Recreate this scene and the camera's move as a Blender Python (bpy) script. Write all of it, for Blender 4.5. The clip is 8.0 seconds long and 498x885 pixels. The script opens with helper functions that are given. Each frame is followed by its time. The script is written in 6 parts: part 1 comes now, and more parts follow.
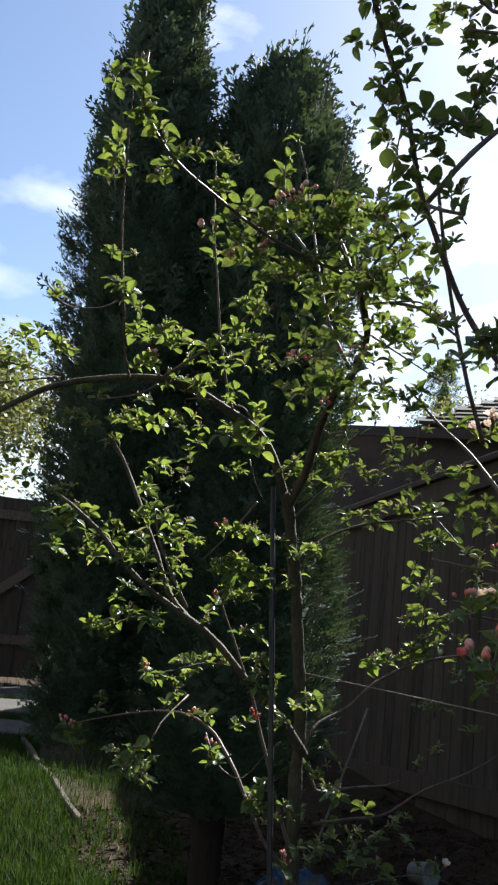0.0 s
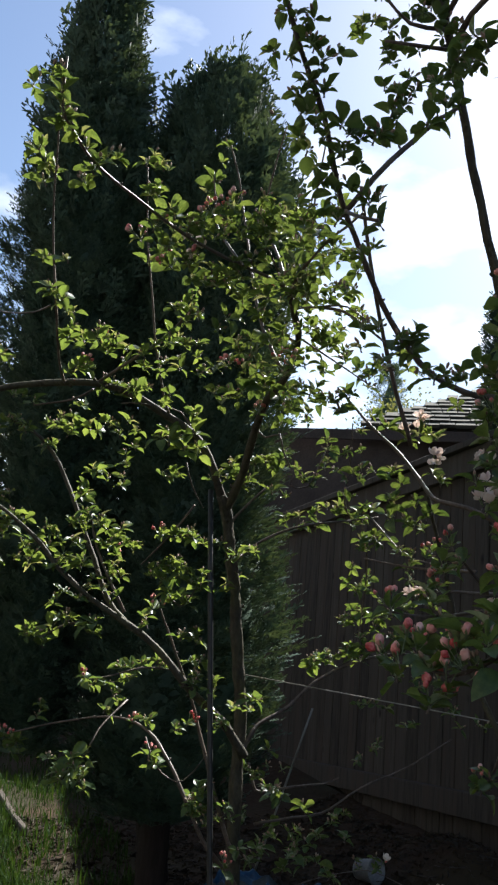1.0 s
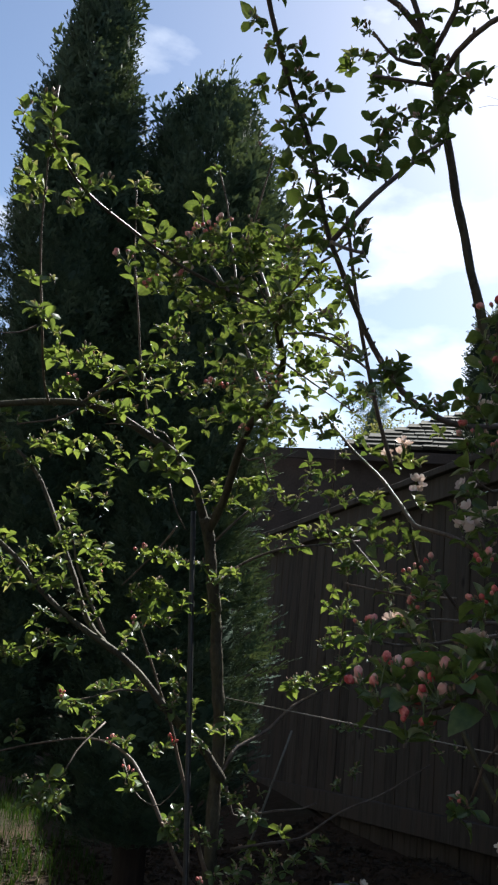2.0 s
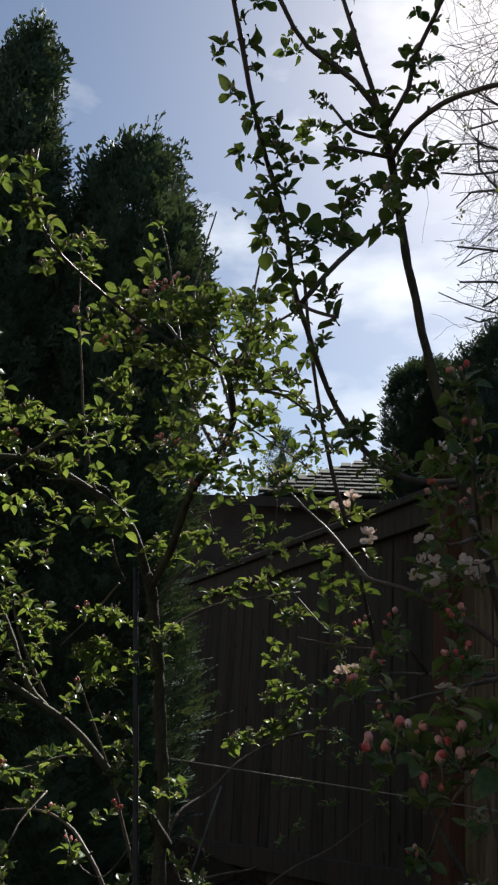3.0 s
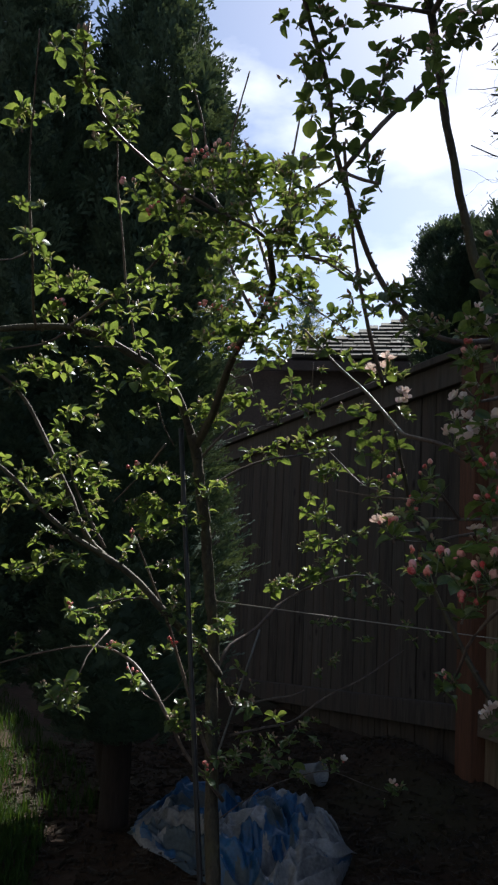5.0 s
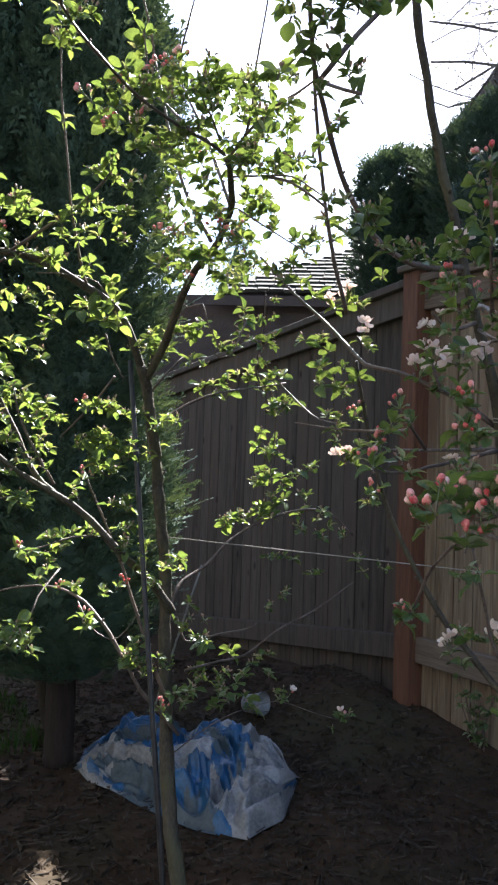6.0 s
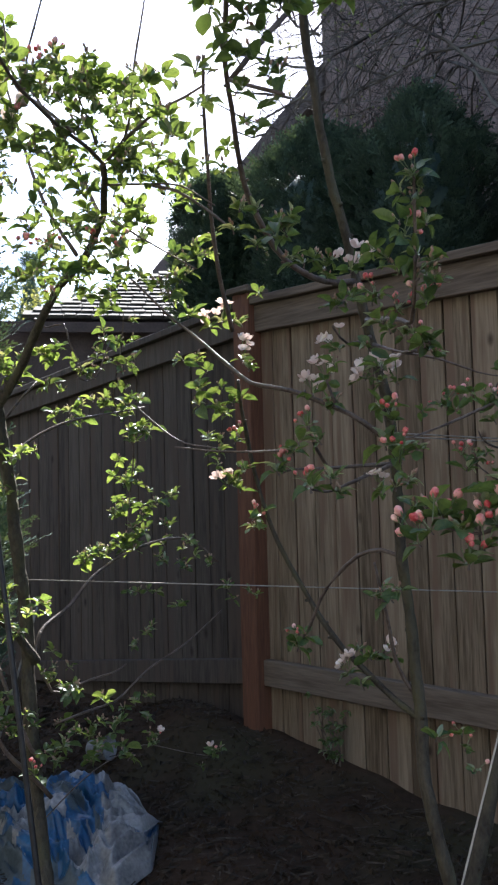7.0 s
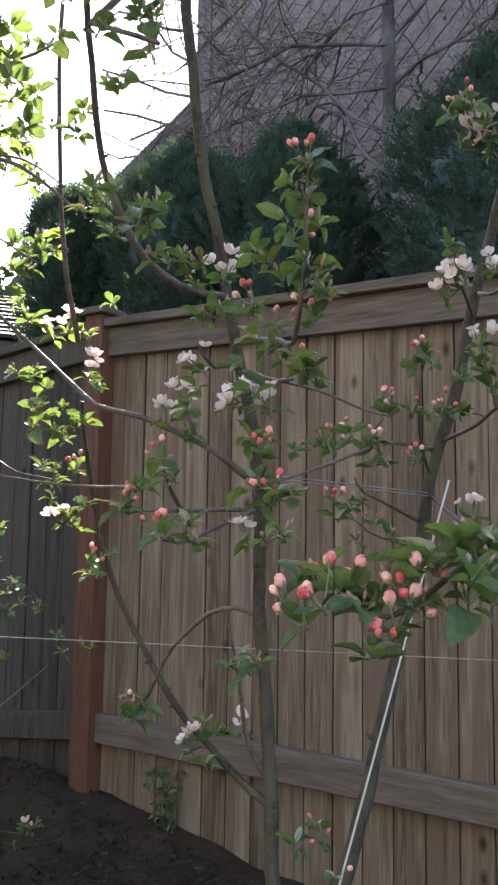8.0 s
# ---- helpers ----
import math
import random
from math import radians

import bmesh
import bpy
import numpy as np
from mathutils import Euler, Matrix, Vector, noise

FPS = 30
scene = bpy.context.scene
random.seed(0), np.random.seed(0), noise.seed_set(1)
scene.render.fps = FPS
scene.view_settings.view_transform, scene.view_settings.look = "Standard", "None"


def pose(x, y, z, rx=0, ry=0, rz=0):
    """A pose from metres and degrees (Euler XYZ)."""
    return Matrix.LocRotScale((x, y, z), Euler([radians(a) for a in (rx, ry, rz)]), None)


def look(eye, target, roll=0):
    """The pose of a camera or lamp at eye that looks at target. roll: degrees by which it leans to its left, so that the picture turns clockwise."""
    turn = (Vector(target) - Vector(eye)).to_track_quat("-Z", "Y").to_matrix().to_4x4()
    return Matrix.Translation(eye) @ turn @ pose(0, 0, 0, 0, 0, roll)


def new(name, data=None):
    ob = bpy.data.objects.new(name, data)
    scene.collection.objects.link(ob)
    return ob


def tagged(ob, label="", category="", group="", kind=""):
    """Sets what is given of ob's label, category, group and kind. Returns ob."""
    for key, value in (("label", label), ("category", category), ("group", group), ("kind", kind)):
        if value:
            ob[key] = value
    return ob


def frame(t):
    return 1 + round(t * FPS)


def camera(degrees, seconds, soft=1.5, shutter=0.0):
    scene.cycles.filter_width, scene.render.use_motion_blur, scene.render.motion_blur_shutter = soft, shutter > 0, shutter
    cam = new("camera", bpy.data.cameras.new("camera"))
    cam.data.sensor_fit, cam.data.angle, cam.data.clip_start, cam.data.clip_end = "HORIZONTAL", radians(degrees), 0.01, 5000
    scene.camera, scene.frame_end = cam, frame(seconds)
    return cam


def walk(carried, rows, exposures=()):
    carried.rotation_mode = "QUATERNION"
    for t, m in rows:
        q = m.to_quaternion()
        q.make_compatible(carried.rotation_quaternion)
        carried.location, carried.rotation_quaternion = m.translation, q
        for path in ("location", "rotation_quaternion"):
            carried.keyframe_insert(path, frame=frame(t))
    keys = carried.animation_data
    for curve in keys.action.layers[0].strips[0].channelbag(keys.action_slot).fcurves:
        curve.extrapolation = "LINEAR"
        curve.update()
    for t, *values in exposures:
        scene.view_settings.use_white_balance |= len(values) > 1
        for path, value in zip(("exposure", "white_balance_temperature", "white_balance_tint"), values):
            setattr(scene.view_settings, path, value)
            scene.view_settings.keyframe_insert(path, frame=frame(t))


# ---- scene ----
cam = camera(33.5, 8.0, soft=2.3)
PATH = [
    (0, (2.644, -2.299, 1.004), (0.754, -1.748, 1.356), 6.1),
    (0.5, (2.657, -2.29, 1.007), (0.79, -1.674, 1.373), 5.4),
    (1, (2.666, -2.272, 1.004), (0.816, -1.61, 1.376), 4.8),
    (2.3, (2.674, -2.279, 1.018), (0.858, -1.565, 1.455), 5.5),
    (2.5, (2.664, -2.293, 1.019), (0.868, -1.538, 1.472), 4.8),
    (3, (2.641, -2.364, 1.027), (0.93, -1.48, 1.565), 3.5),
    (3.5, (2.635, -2.419, 1.037), (0.962, -1.495, 1.628), 3.3),
    (4, (2.652, -2.449, 1.035), (0.949, -1.552, 1.578), 3.7),
    (4.5, (2.688, -2.43, 1.022), (0.93, -1.555, 1.403), 3.8),
    (4.7, (2.701, -2.431, 1.009), (0.925, -1.561, 1.311), 3.4),
    (5.8, (2.661, -2.445, 0.998), (0.905, -1.49, 1.068), 2.6),
    (6, (2.624, -2.466, 0.994), (0.919, -1.423, 1.068), 1.9),
    (6.5, (2.51, -2.556, 0.993), (0.97, -1.284, 1.093), -1.1),
    (7, (2.449, -2.544, 0.992), (1.051, -1.121, 1.133), -1.6),
    (7.5, (2.367, -2.462, 1.003), (1.13, -0.906, 1.217), -0.8),
    (8, (2.31, -2.387, 1.009), (1.196, -0.742, 1.234), 0.9),
]
walk(cam, [(t, look(eye, target, roll)) for t, eye, target, roll in PATH],
     [(0.0, 1.62, 6150, 10), (1.2, 1.46, 6100, 9), (2.5, 1.1, 6150, 9), (3.0, 0.74, 6300, 8), (3.5, 0.4, 6300, 7), (4.5, 0.46, 6150, 7), (4.8, 0.69, 6050, 10), (5.8, 2.88, 6000, 14), (6.5, 2.6, 5900, 14), (7.0, 2.65, 5900, 14), (7.5, 3.23, 5900, 15), (8.0, 3.56, 6000, 15)])

# ---- light ----
SUN_EL = radians(43)
SUN_DIR = Vector((-0.6035 * math.cos(SUN_EL), 0.7974 * math.cos(SUN_EL), math.sin(SUN_EL)))
sun = new("sun", bpy.data.lights.new("sun", "SUN"))
sun.data.energy, sun.data.angle, sun.data.color = 5.0, radians(0.8), (1.0, 0.95, 0.86)
sun.matrix_world = Matrix.Translation((-8, 12, 14)) @ SUN_DIR.to_track_quat("Z", "Y").to_matrix().to_4x4()


def nodes_of(m):
    m.use_nodes = True
    t = m.node_tree
    t.nodes.clear()
    return t, t.nodes.new, t.links.new


def sky_world():
    w = bpy.data.worlds.new("sky")
    scene.world = w
    t, n, link = nodes_of(w)
    sky = n("ShaderNodeTexSky")
    sky.sky_type, sky.sun_disc, sky.sun_elevation = "NISHITA", False, SUN_EL
    sky.sun_rotation = math.atan2(SUN_DIR.x, SUN_DIR.y)
    sky.air_density, sky.dust_density = 1.0, 0.9
    co = n("ShaderNodeTexCoord")
    # broken cloud: flattened noise over the dome, thicker low and towards the sun
    mp = n("ShaderNodeMapping")
    mp.inputs["Scale"].default_value = (2.2, 2.2, 5.0)
    link(co.outputs["Generated"], mp.inputs["Vector"])
    cl = n("ShaderNodeTexNoise")
    cl.inputs["Scale"].default_value, cl.inputs["Detail"].default_value, cl.inputs["Roughness"].default_value = 2.3, 6, 0.5
    link(mp.outputs["Vector"], cl.inputs["Vector"])
    dot = n("ShaderNodeVectorMath")
    dot.operation = "DOT_PRODUCT"
    dot.inputs[1].default_value = SUN_DIR
    link(co.outputs["Generated"], dot.inputs[0])
    near = n("ShaderNodeMapRange")
    for k, v in zip(("From Min", "From Max", "To Min", "To Max"), (0.74, 1.0, -0.03, 0.1)):
        near.inputs[k].default_value = v
    link(dot.outputs["Value"], near.inputs["Value"])
    add = n("ShaderNodeMath")
    add.operation = "ADD"
    link(cl.outputs["Fac"], add.inputs[0])
    link(near.outputs["Result"], add.inputs[1])
    # fewer clouds high up
    xyz = n("ShaderNodeSeparateXYZ")
    link(co.outputs["Generated"], xyz.inputs[0])
    high = n("ShaderNodeMapRange")
    for k, v in zip(("From Min", "From Max", "To Min", "To Max"), (0.25, 0.62, 0.13, -0.1)):
        high.inputs[k].default_value = v
    link(xyz.outputs["Z"], high.inputs["Value"])
    add2 = n("ShaderNodeMath")
    add2.operation = "ADD"
    link(add.outputs["Value"], add2.inputs[0])
    link(high.outputs["Result"], add2.inputs[1])
    cover = n("ShaderNodeMapRange")
    for k, v in zip(("From Min", "From Max", "To Min", "To Max"), (0.53, 0.84, 0.0, 0.8)):
        cover.inputs[k].default_value = v
    link(add2.outputs["Value"], cover.inputs["Value"])
    glow = n("ShaderNodeMapRange")
    for k, v in zip(("From Min", "From Max", "To Min", "To Max"), (0.55, 1.0, 7.5, 15.5)):
        glow.inputs[k].default_value = v
    link(dot.outputs["Value"], glow.inputs["Value"])
    white = n("ShaderNodeMix")
    white.data_type = "RGBA"
    white.blend_type = "MULTIPLY"
    white.inputs[0].default_value = 1.0
    white.inputs[6].default_value = (1.0, 0.99, 0.97, 1)
    link(glow.outputs["Result"], white.inputs[7])
    mix = n("ShaderNodeMix")
    mix.data_type = "RGBA"
    link(cover.outputs["Result"], mix.inputs[0])
    link(sky.outputs["Color"], mix.inputs[6])
    link(white.outputs[2], mix.inputs[7])
    bg = n("ShaderNodeBackground")
    bg.inputs["Strength"].default_value = 0.06
    link(mix.outputs[2], bg.inputs["Color"])
    link(bg.outputs["Background"], n("ShaderNodeOutputWorld").inputs["Surface"])


sky_world()


# ---- materials ----
def material(name, low, high, rough=0.8, scale=8.0, bump=0.2, stretch=(1, 1, 1), fine=60.0, metal=0.0, rand=0.0, spot=None, leafy=0.0, spec=0.3, detail=6, knots=0.0):
    """Two scales of noise between the colours low and high, with relief; rand: how far pieces differ; spot: a third colour in blotches;
    leafy: share of light let through."""
    m = bpy.data.materials.new(name)
    t, n, link = nodes_of(m)
    co = n("ShaderNodeTexCoord")
    mp = n("ShaderNodeMapping")
    mp.inputs["Scale"].default_value = stretch
    link(co.outputs["Object"], mp.inputs["Vector"])
    oi = n("ShaderNodeObjectInfo")
    off = n("ShaderNodeVectorMath")
    off.operation = "ADD"
    link(mp.outputs["Vector"], off.inputs[0])
    sc = n("ShaderNodeMath")
    sc.operation = "MULTIPLY"
    sc.inputs[1].default_value = 40.0 if rand else 0.0
    link(oi.outputs["Random"], sc.inputs[0])
    link(sc.outputs["Value"], off.inputs[1])
    big = n("ShaderNodeTexNoise")
    big.inputs["Scale"].default_value, big.inputs["Detail"].default_value = scale, detail
    small = n("ShaderNodeTexNoise")
    small.inputs["Scale"].default_value, small.inputs["Detail"].default_value = fine, 4
    for q in (big, small):
        link(off.outputs["Vector"], q.inputs["Vector"])
    f = n("ShaderNodeMix")
    f.inputs[0].default_value = 0.45
    link(big.outputs["Fac"], f.inputs[2])
    link(small.outputs["Fac"], f.inputs[3])
    rg = n("ShaderNodeMapRange")
    rg.inputs["From Min"].default_value, rg.inputs["From Max"].default_value = 0.33, 0.67
    link(f.outputs[0], rg.inputs["Value"])
    geo = n("ShaderNodeNewGeometry")
    pick = n("ShaderNodeMath")
    pick.operation = "MULTIPLY_ADD"
    link(oi.outputs["Random"] if not leafy else geo.outputs["Random Per Island"], pick.inputs[0])
    pick.inputs[1].default_value = rand
    link(rg.outputs["Result"], pick.inputs[2])
    half = n("ShaderNodeMath")
    half.operation = "SUBTRACT"
    half.use_clamp = True
    link(pick.outputs["Value"], half.inputs[0])
    half.inputs[1].default_value = rand / 2
    col = n("ShaderNodeMix")
    col.data_type = "RGBA"
    col.inputs[6].default_value, col.inputs[7].default_value = (*low, 1), (*high, 1)
    link(half.outputs["Value"], col.inputs[0])
    colour = col.outputs[2]
    if spot:
        sp = n("ShaderNodeTexNoise")
        sp.inputs["Scale"].default_value = scale * 0.45
        link(off.outputs["Vector"], sp.inputs["Vector"])
        sr = n("ShaderNodeMapRange")
        sr.inputs["From Min"].default_value, sr.inputs["From Max"].default_value = 0.5, 0.64
        link(sp.outputs["Fac"], sr.inputs["Value"])
        c2 = n("ShaderNodeMix")
        c2.data_type = "RGBA"
        link(sr.outputs["Result"], c2.inputs[0])
        link(colour, c2.inputs[6])
        c2.inputs[7].default_value = (*spot, 1)
        colour = c2.outputs[2]
    if knots:
        # sparse dark knots, each with a soft rim, at a fraction of the cells
        vo = n("ShaderNodeTexVoronoi")
        vo.inputs["Scale"].default_value = knots
        ks = n("ShaderNodeMapping")
        ks.inputs["Scale"].default_value = (1.0, 1.0, 0.55)
        offk = n("ShaderNodeVectorMath")
        offk.operation = "ADD"
        link(co.outputs["Object"], ks.inputs["Vector"])
        link(ks.outputs["Vector"], offk.inputs[0])
        link(sc.outputs["Value"], offk.inputs[1])
        link(offk.outputs["Vector"], vo.inputs["Vector"])
        kr = n("ShaderNodeMapRange")
        for key, val in zip(("From Min", "From Max", "To Min", "To Max"), (0.035, 0.12, 0.85, 0.0)):
            kr.inputs[key].default_value = val
        link(vo.outputs["Distance"], kr.inputs["Value"])
        c3 = n("ShaderNodeMix")
        c3.data_type = "RGBA"
        link(kr.outputs["Result"], c3.inputs[0])
        link(colour, c3.inputs[6])
        c3.inputs[7].default_value = (low[0] * 0.35, low[1] * 0.3, low[2] * 0.28, 1)
        colour = c3.outputs[2]
    bs = n("ShaderNodeBsdfPrincipled")
    link(colour, bs.inputs["Base Color"])
    bs.inputs["Roughness"].default_value, bs.inputs["Metallic"].default_value = rough, metal
    bs.inputs["Specular IOR Level"].default_value = spec
    bp = n("ShaderNodeBump")
    bp.inputs["Strength"].default_value, bp.inputs["Distance"].default_value = bump, 0.01
    link(f.outputs[0], bp.inputs["Height"])
    link(bp.outputs["Normal"], bs.inputs["Normal"])
    out = n("ShaderNodeOutputMaterial")
    if leafy:
        tr = n("ShaderNodeBsdfTranslucent")
        tint = n("ShaderNodeMix")
        tint.data_type, tint.blend_type = "RGBA", "MULTIPLY"
        tint.inputs[0].default_value = 1.0
        link(colour, tint.inputs[6])
        tint.inputs[7].default_value = (3.25, 2.5, 1.1, 1) if high[1] > high[0] else (1.1, 0.9, 0.85, 1)
        link(tint.outputs[2], tr.inputs["Color"])
        ms = n("ShaderNodeMixShader")
        ms.inputs[0].default_value = leafy
        link(bs.outputs["BSDF"], ms.inputs[1])
        link(tr.outputs["BSDF"], ms.inputs[2])
        link(ms.outputs["Shader"], out.inputs["Surface"])
    else:
        link(bs.outputs["BSDF"], out.inputs["Surface"])
    return m


BARK = material("bark", (0.026, 0.022, 0.016), (0.09, 0.078, 0.054), 0.75, 34, 1.0, (1, 1, 0.5), 170, spot=(0.075, 0.07, 0.04), spec=0.3)
TWIG = material("twig", (0.05, 0.036, 0.028), (0.16, 0.122, 0.095), 0.55, 40, 0.3, fine=200, spec=0.4)
LEAF = material("apple_leaf", (0.04, 0.082, 0.032), (0.098, 0.155, 0.056), 0.42, 40, 0.15, fine=220, rand=0.7, leafy=0.38, spec=0.45)
TIGHTBUD = material("tight_bud", (0.26, 0.15, 0.11), (0.42, 0.32, 0.22), 0.6, 90, 0.2, rand=0.6)
YOUNG = material("young_leaf", (0.13, 0.175, 0.11), (0.27, 0.33, 0.22), 0.6, 40, 0.2, fine=220, rand=0.7, leafy=0.2, spec=0.3)
PETAL = material("petal", (0.74, 0.6, 0.53), (0.84, 0.8, 0.73), 0.6, 60, 0.1, rand=0.6, leafy=0.3)
PALEBUD = material("pale_bud", (0.68, 0.2, 0.19), (0.84, 0.56, 0.48), 0.55, 160, 0.1, rand=0.6)
PINK = material("pink_bud", (0.5, 0.055, 0.055), (0.8, 0.32, 0.27), 0.5, 160, 0.25, fine=500, rand=0.8)
STAMEN = material("stamen", (0.6, 0.5, 0.2), (0.75, 0.65, 0.35), 0.7, 80, 0.1)
CEDAR = material("weathered_cedar", (0.086, 0.062, 0.038), (0.275, 0.214, 0.145), 0.85, 7, 0.4, (7, 7, 0.4), 24, rand=0.7, spot=(0.165, 0.112, 0.075), spec=0.2, knots=7.0)
RAILWOOD = material("rail_wood", (0.08, 0.062, 0.046), (0.19, 0.15, 0.112), 0.85, 7, 0.3, (0.5, 6, 6), 22, rand=0.3, spec=0.2)
DARKCEDAR = material("darker_cedar", (0.042, 0.035, 0.029), (0.095, 0.08, 0.066), 0.88, 7, 0.35, (6, 6, 0.5), 22, rand=0.55, spot=(0.08, 0.062, 0.05), spec=0.2, knots=7.0)
POSTWOOD = material("stained_post", (0.08, 0.036, 0.02), (0.16, 0.072, 0.04), 0.75, 8, 0.3, (6, 6, 0.5), 26, spec=0.25)
THUJA = material("thuja_foliage", (0.036, 0.068, 0.047), (0.085, 0.135, 0.088), 0.6, 20, 0.1, rand=0.8, leafy=0.07, spec=0.3)
HEDGE = material("hedge_foliage", (0.022, 0.044, 0.037), (0.052, 0.09, 0.065), 0.65, 20, 0.1, rand=0.8, leafy=0.15, spec=0.3)
REDBARK = material("thuja_bark", (0.016, 0.0115, 0.0095), (0.036, 0.026, 0.021), 0.9, 16, 0.6, (5, 5, 0.5), 50)
SOIL = material("soil", (0.018, 0.0115, 0.007), (0.06, 0.038, 0.023), 0.95, 3.0, 0.9, fine=34, spot=(0.036, 0.031, 0.017), spec=0.12)
LITTER = material("dry_litter", (0.022, 0.017, 0.011), (0.1, 0.072, 0.046), 0.9, 20, 0.3, rand=0.8)
GRASS = material("grass", (0.014, 0.036, 0.01), (0.03, 0.064, 0.016), 0.75, 20, 0.1, rand=0.8, leafy=0.18, spec=0.08)
STONE = material("paver", (0.045, 0.042, 0.038), (0.09, 0.085, 0.078), 0.9, 9, 0.4, fine=70, rand=0.3)
ROOFING = material("shingle", (0.024, 0.023, 0.018), (0.07, 0.066, 0.05), 0.9, 12, 0.4, fine=90, rand=0.8)
SIDING = material("house_siding", (0.12, 0.09, 0.076), (0.2, 0.155, 0.135), 0.85, 4, 0.25, fine=40, rand=0.35)
DARKTRIM = material("dark_trim", (0.045, 0.035, 0.03), (0.09, 0.07, 0.06), 0.7, 6, 0.2)
GREYBARK = material("grey_bark", (0.035, 0.03, 0.027), (0.1, 0.088, 0.076), 0.9, 12, 0.5, (1, 1, 0.4), 60, spot=(0.14, 0.133, 0.112))
TEALTARP = material("worn_teal_tarp", (0.03, 0.045, 0.054), (0.075, 0.1, 0.112), 0.45, 14, 0.35, fine=90, spec=0.4)
BLUETARP = material("blue_tarp", (0.004, 0.03, 0.075), (0.018, 0.1, 0.22), 0.35, 10, 0.35, fine=90, spec=0.5)
GREYTARP = material("silver_tarp", (0.09, 0.095, 0.1), (0.27, 0.27, 0.265), 0.4, 10, 0.35, fine=90, spec=0.5)
WIRE = material("galvanised_wire", (0.2, 0.185, 0.16), (0.34, 0.32, 0.28), 0.6, 30, 0.1, metal=0.3)
WHITEROD = material("white_rod", (0.46, 0.42, 0.35), (0.6, 0.56, 0.48), 0.5, 30, 0.15)
BLACKPIPE = material("black_stake", (0.012, 0.012, 0.013), (0.03, 0.03, 0.032), 0.45, 30, 0.1, spec=0.5)
PALEGREEN = material("pale_foliage", (0.06, 0.085, 0.042), (0.125, 0.155, 0.08), 0.6, 20, 0.1, rand=0.8, leafy=0.25)
# for the added wall behind the onlooker; its tone sets the fill light
BOUNCEGREY = material("bounce_wall_grey", (0.09, 0.09, 0.088), (0.14, 0.14, 0.136), 0.9, 2, 0.2, fine=60)


# ---- builders ----
def empty(name, at=(0, 0, 0), **tags):
    ob = new(name)
    ob.location = at
    return tagged(ob, **tags)


def link_mesh(name, me, mat, parent=None, at=None, label="", smooth=False):
    if mat and not me.materials:
        me.materials.append(mat)
    if smooth:
        me.shade_smooth()
    ob = new(name, me)
    if parent:
        ob.parent = parent
        bpy_off = Matrix.Translation(parent.matrix_basis.translation).inverted()
        ob.matrix_parent_inverse = bpy_off if parent.parent is None else Matrix()
    if at is not None:
        ob.matrix_basis = at
    return tagged(ob, label=label)


def part(name, bm, mat, parent=None, label="", smooth=False, at=None):
    me = bpy.data.meshes.new(name)
    bm.to_mesh(me)
    bm.free()
    return link_mesh(name, me, mat, parent, at, label, smooth)


def mesh_of(name, verts, faces):
    me = bpy.data.meshes.new(name)
    me.from_pydata(verts, [], faces)
    me.update()
    return me


def box(bm, x0, y0, z0, x1, y1, z1, bevel=0.0):
    r = bmesh.ops.create_cube(bm, size=1.0)
    bmesh.ops.scale(bm, vec=(x1 - x0, y1 - y0, z1 - z0), verts=r["verts"])
    bmesh.ops.translate(bm, vec=((x0 + x1) / 2, (y0 + y1) / 2, (z0 + z1) / 2), verts=r["verts"])
    if bevel:
        es = list({e for v in r["verts"] for e in v.link_edges})
        bmesh.ops.bevel(bm, geom=es, offset=bevel, segments=1, affect="EDGES")


def smooth_path(pts, step=0.03):
    P = [Vector(p) for p in pts]
    P = [P[0] * 2 - P[1]] + P + [P[-1] * 2 - P[-2]]
    out = []
    for a, b, c, d in zip(P, P[1:], P[2:], P[3:]):
        k = max(2, min(14, int((c - b).length / step)))
        for i in range(k):
            u = i / k
            out.append(0.5 * ((2 * b) + (c - a) * u + (2 * a - 5 * b + 4 * c - d) * u * u + (3 * b - a - 3 * c + d) * u ** 3))
    return out + [P[-2]]


def tube_data(path, r0, r1, sides=7, knob=0.08, rng=random):
    verts, faces, n = [], [], len(path)
    ref = Vector((0.3, 0.2, 1)).normalized()
    for i, p in enumerate(path):
        d = (path[min(i + 1, n - 1)] - path[max(i - 1, 0)]).normalized()
        u = d.cross(ref if abs(d.dot(ref)) < 0.9 else Vector((1, 0, 0))).normalized()
        w = d.cross(u)
        r = (r0 + (r1 - r0) * i / (n - 1)) * (1 + rng.uniform(-knob, knob))
        for k in range(sides):
            a = 2 * math.pi * k / sides
            verts.append(p + (u * math.cos(a) + w * math.sin(a)) * r)
    for i in range(n - 1):
        for k in range(sides):
            a, b = i * sides + k, i * sides + (k + 1) % sides
            faces.append((a, b, b + sides, a + sides))
    faces.append(tuple(range(sides))[::-1])
    faces.append(tuple(range((n - 1) * sides, n * sides)))
    return verts, faces


# ---- ground ----
def height(x, y):
    """The bed lies a little below the fence foot, with a heap of soil against the fence."""
    rise = 0.125 * max(0.12, min(1.0, 1 - (x - 0.1) / 1.35))
    z = -0.11 + rise * max(0.0, min(1.0, (y + 0.55) / 0.5)) * (1.0 if y < 0.3 else 0.5)
    z += 0.17 * math.exp(-((x + 0.3) / 0.34) ** 2 - ((y + 0.18) / 0.2) ** 2)
    z += 0.035 * noise.noise((x * 1.7, y * 1.7, 0)) + 0.018 * noise.noise((x * 6, y * 6, 3)) * (1 if -3 < x < 4 and -4 < y < 1 else 0)
    return z


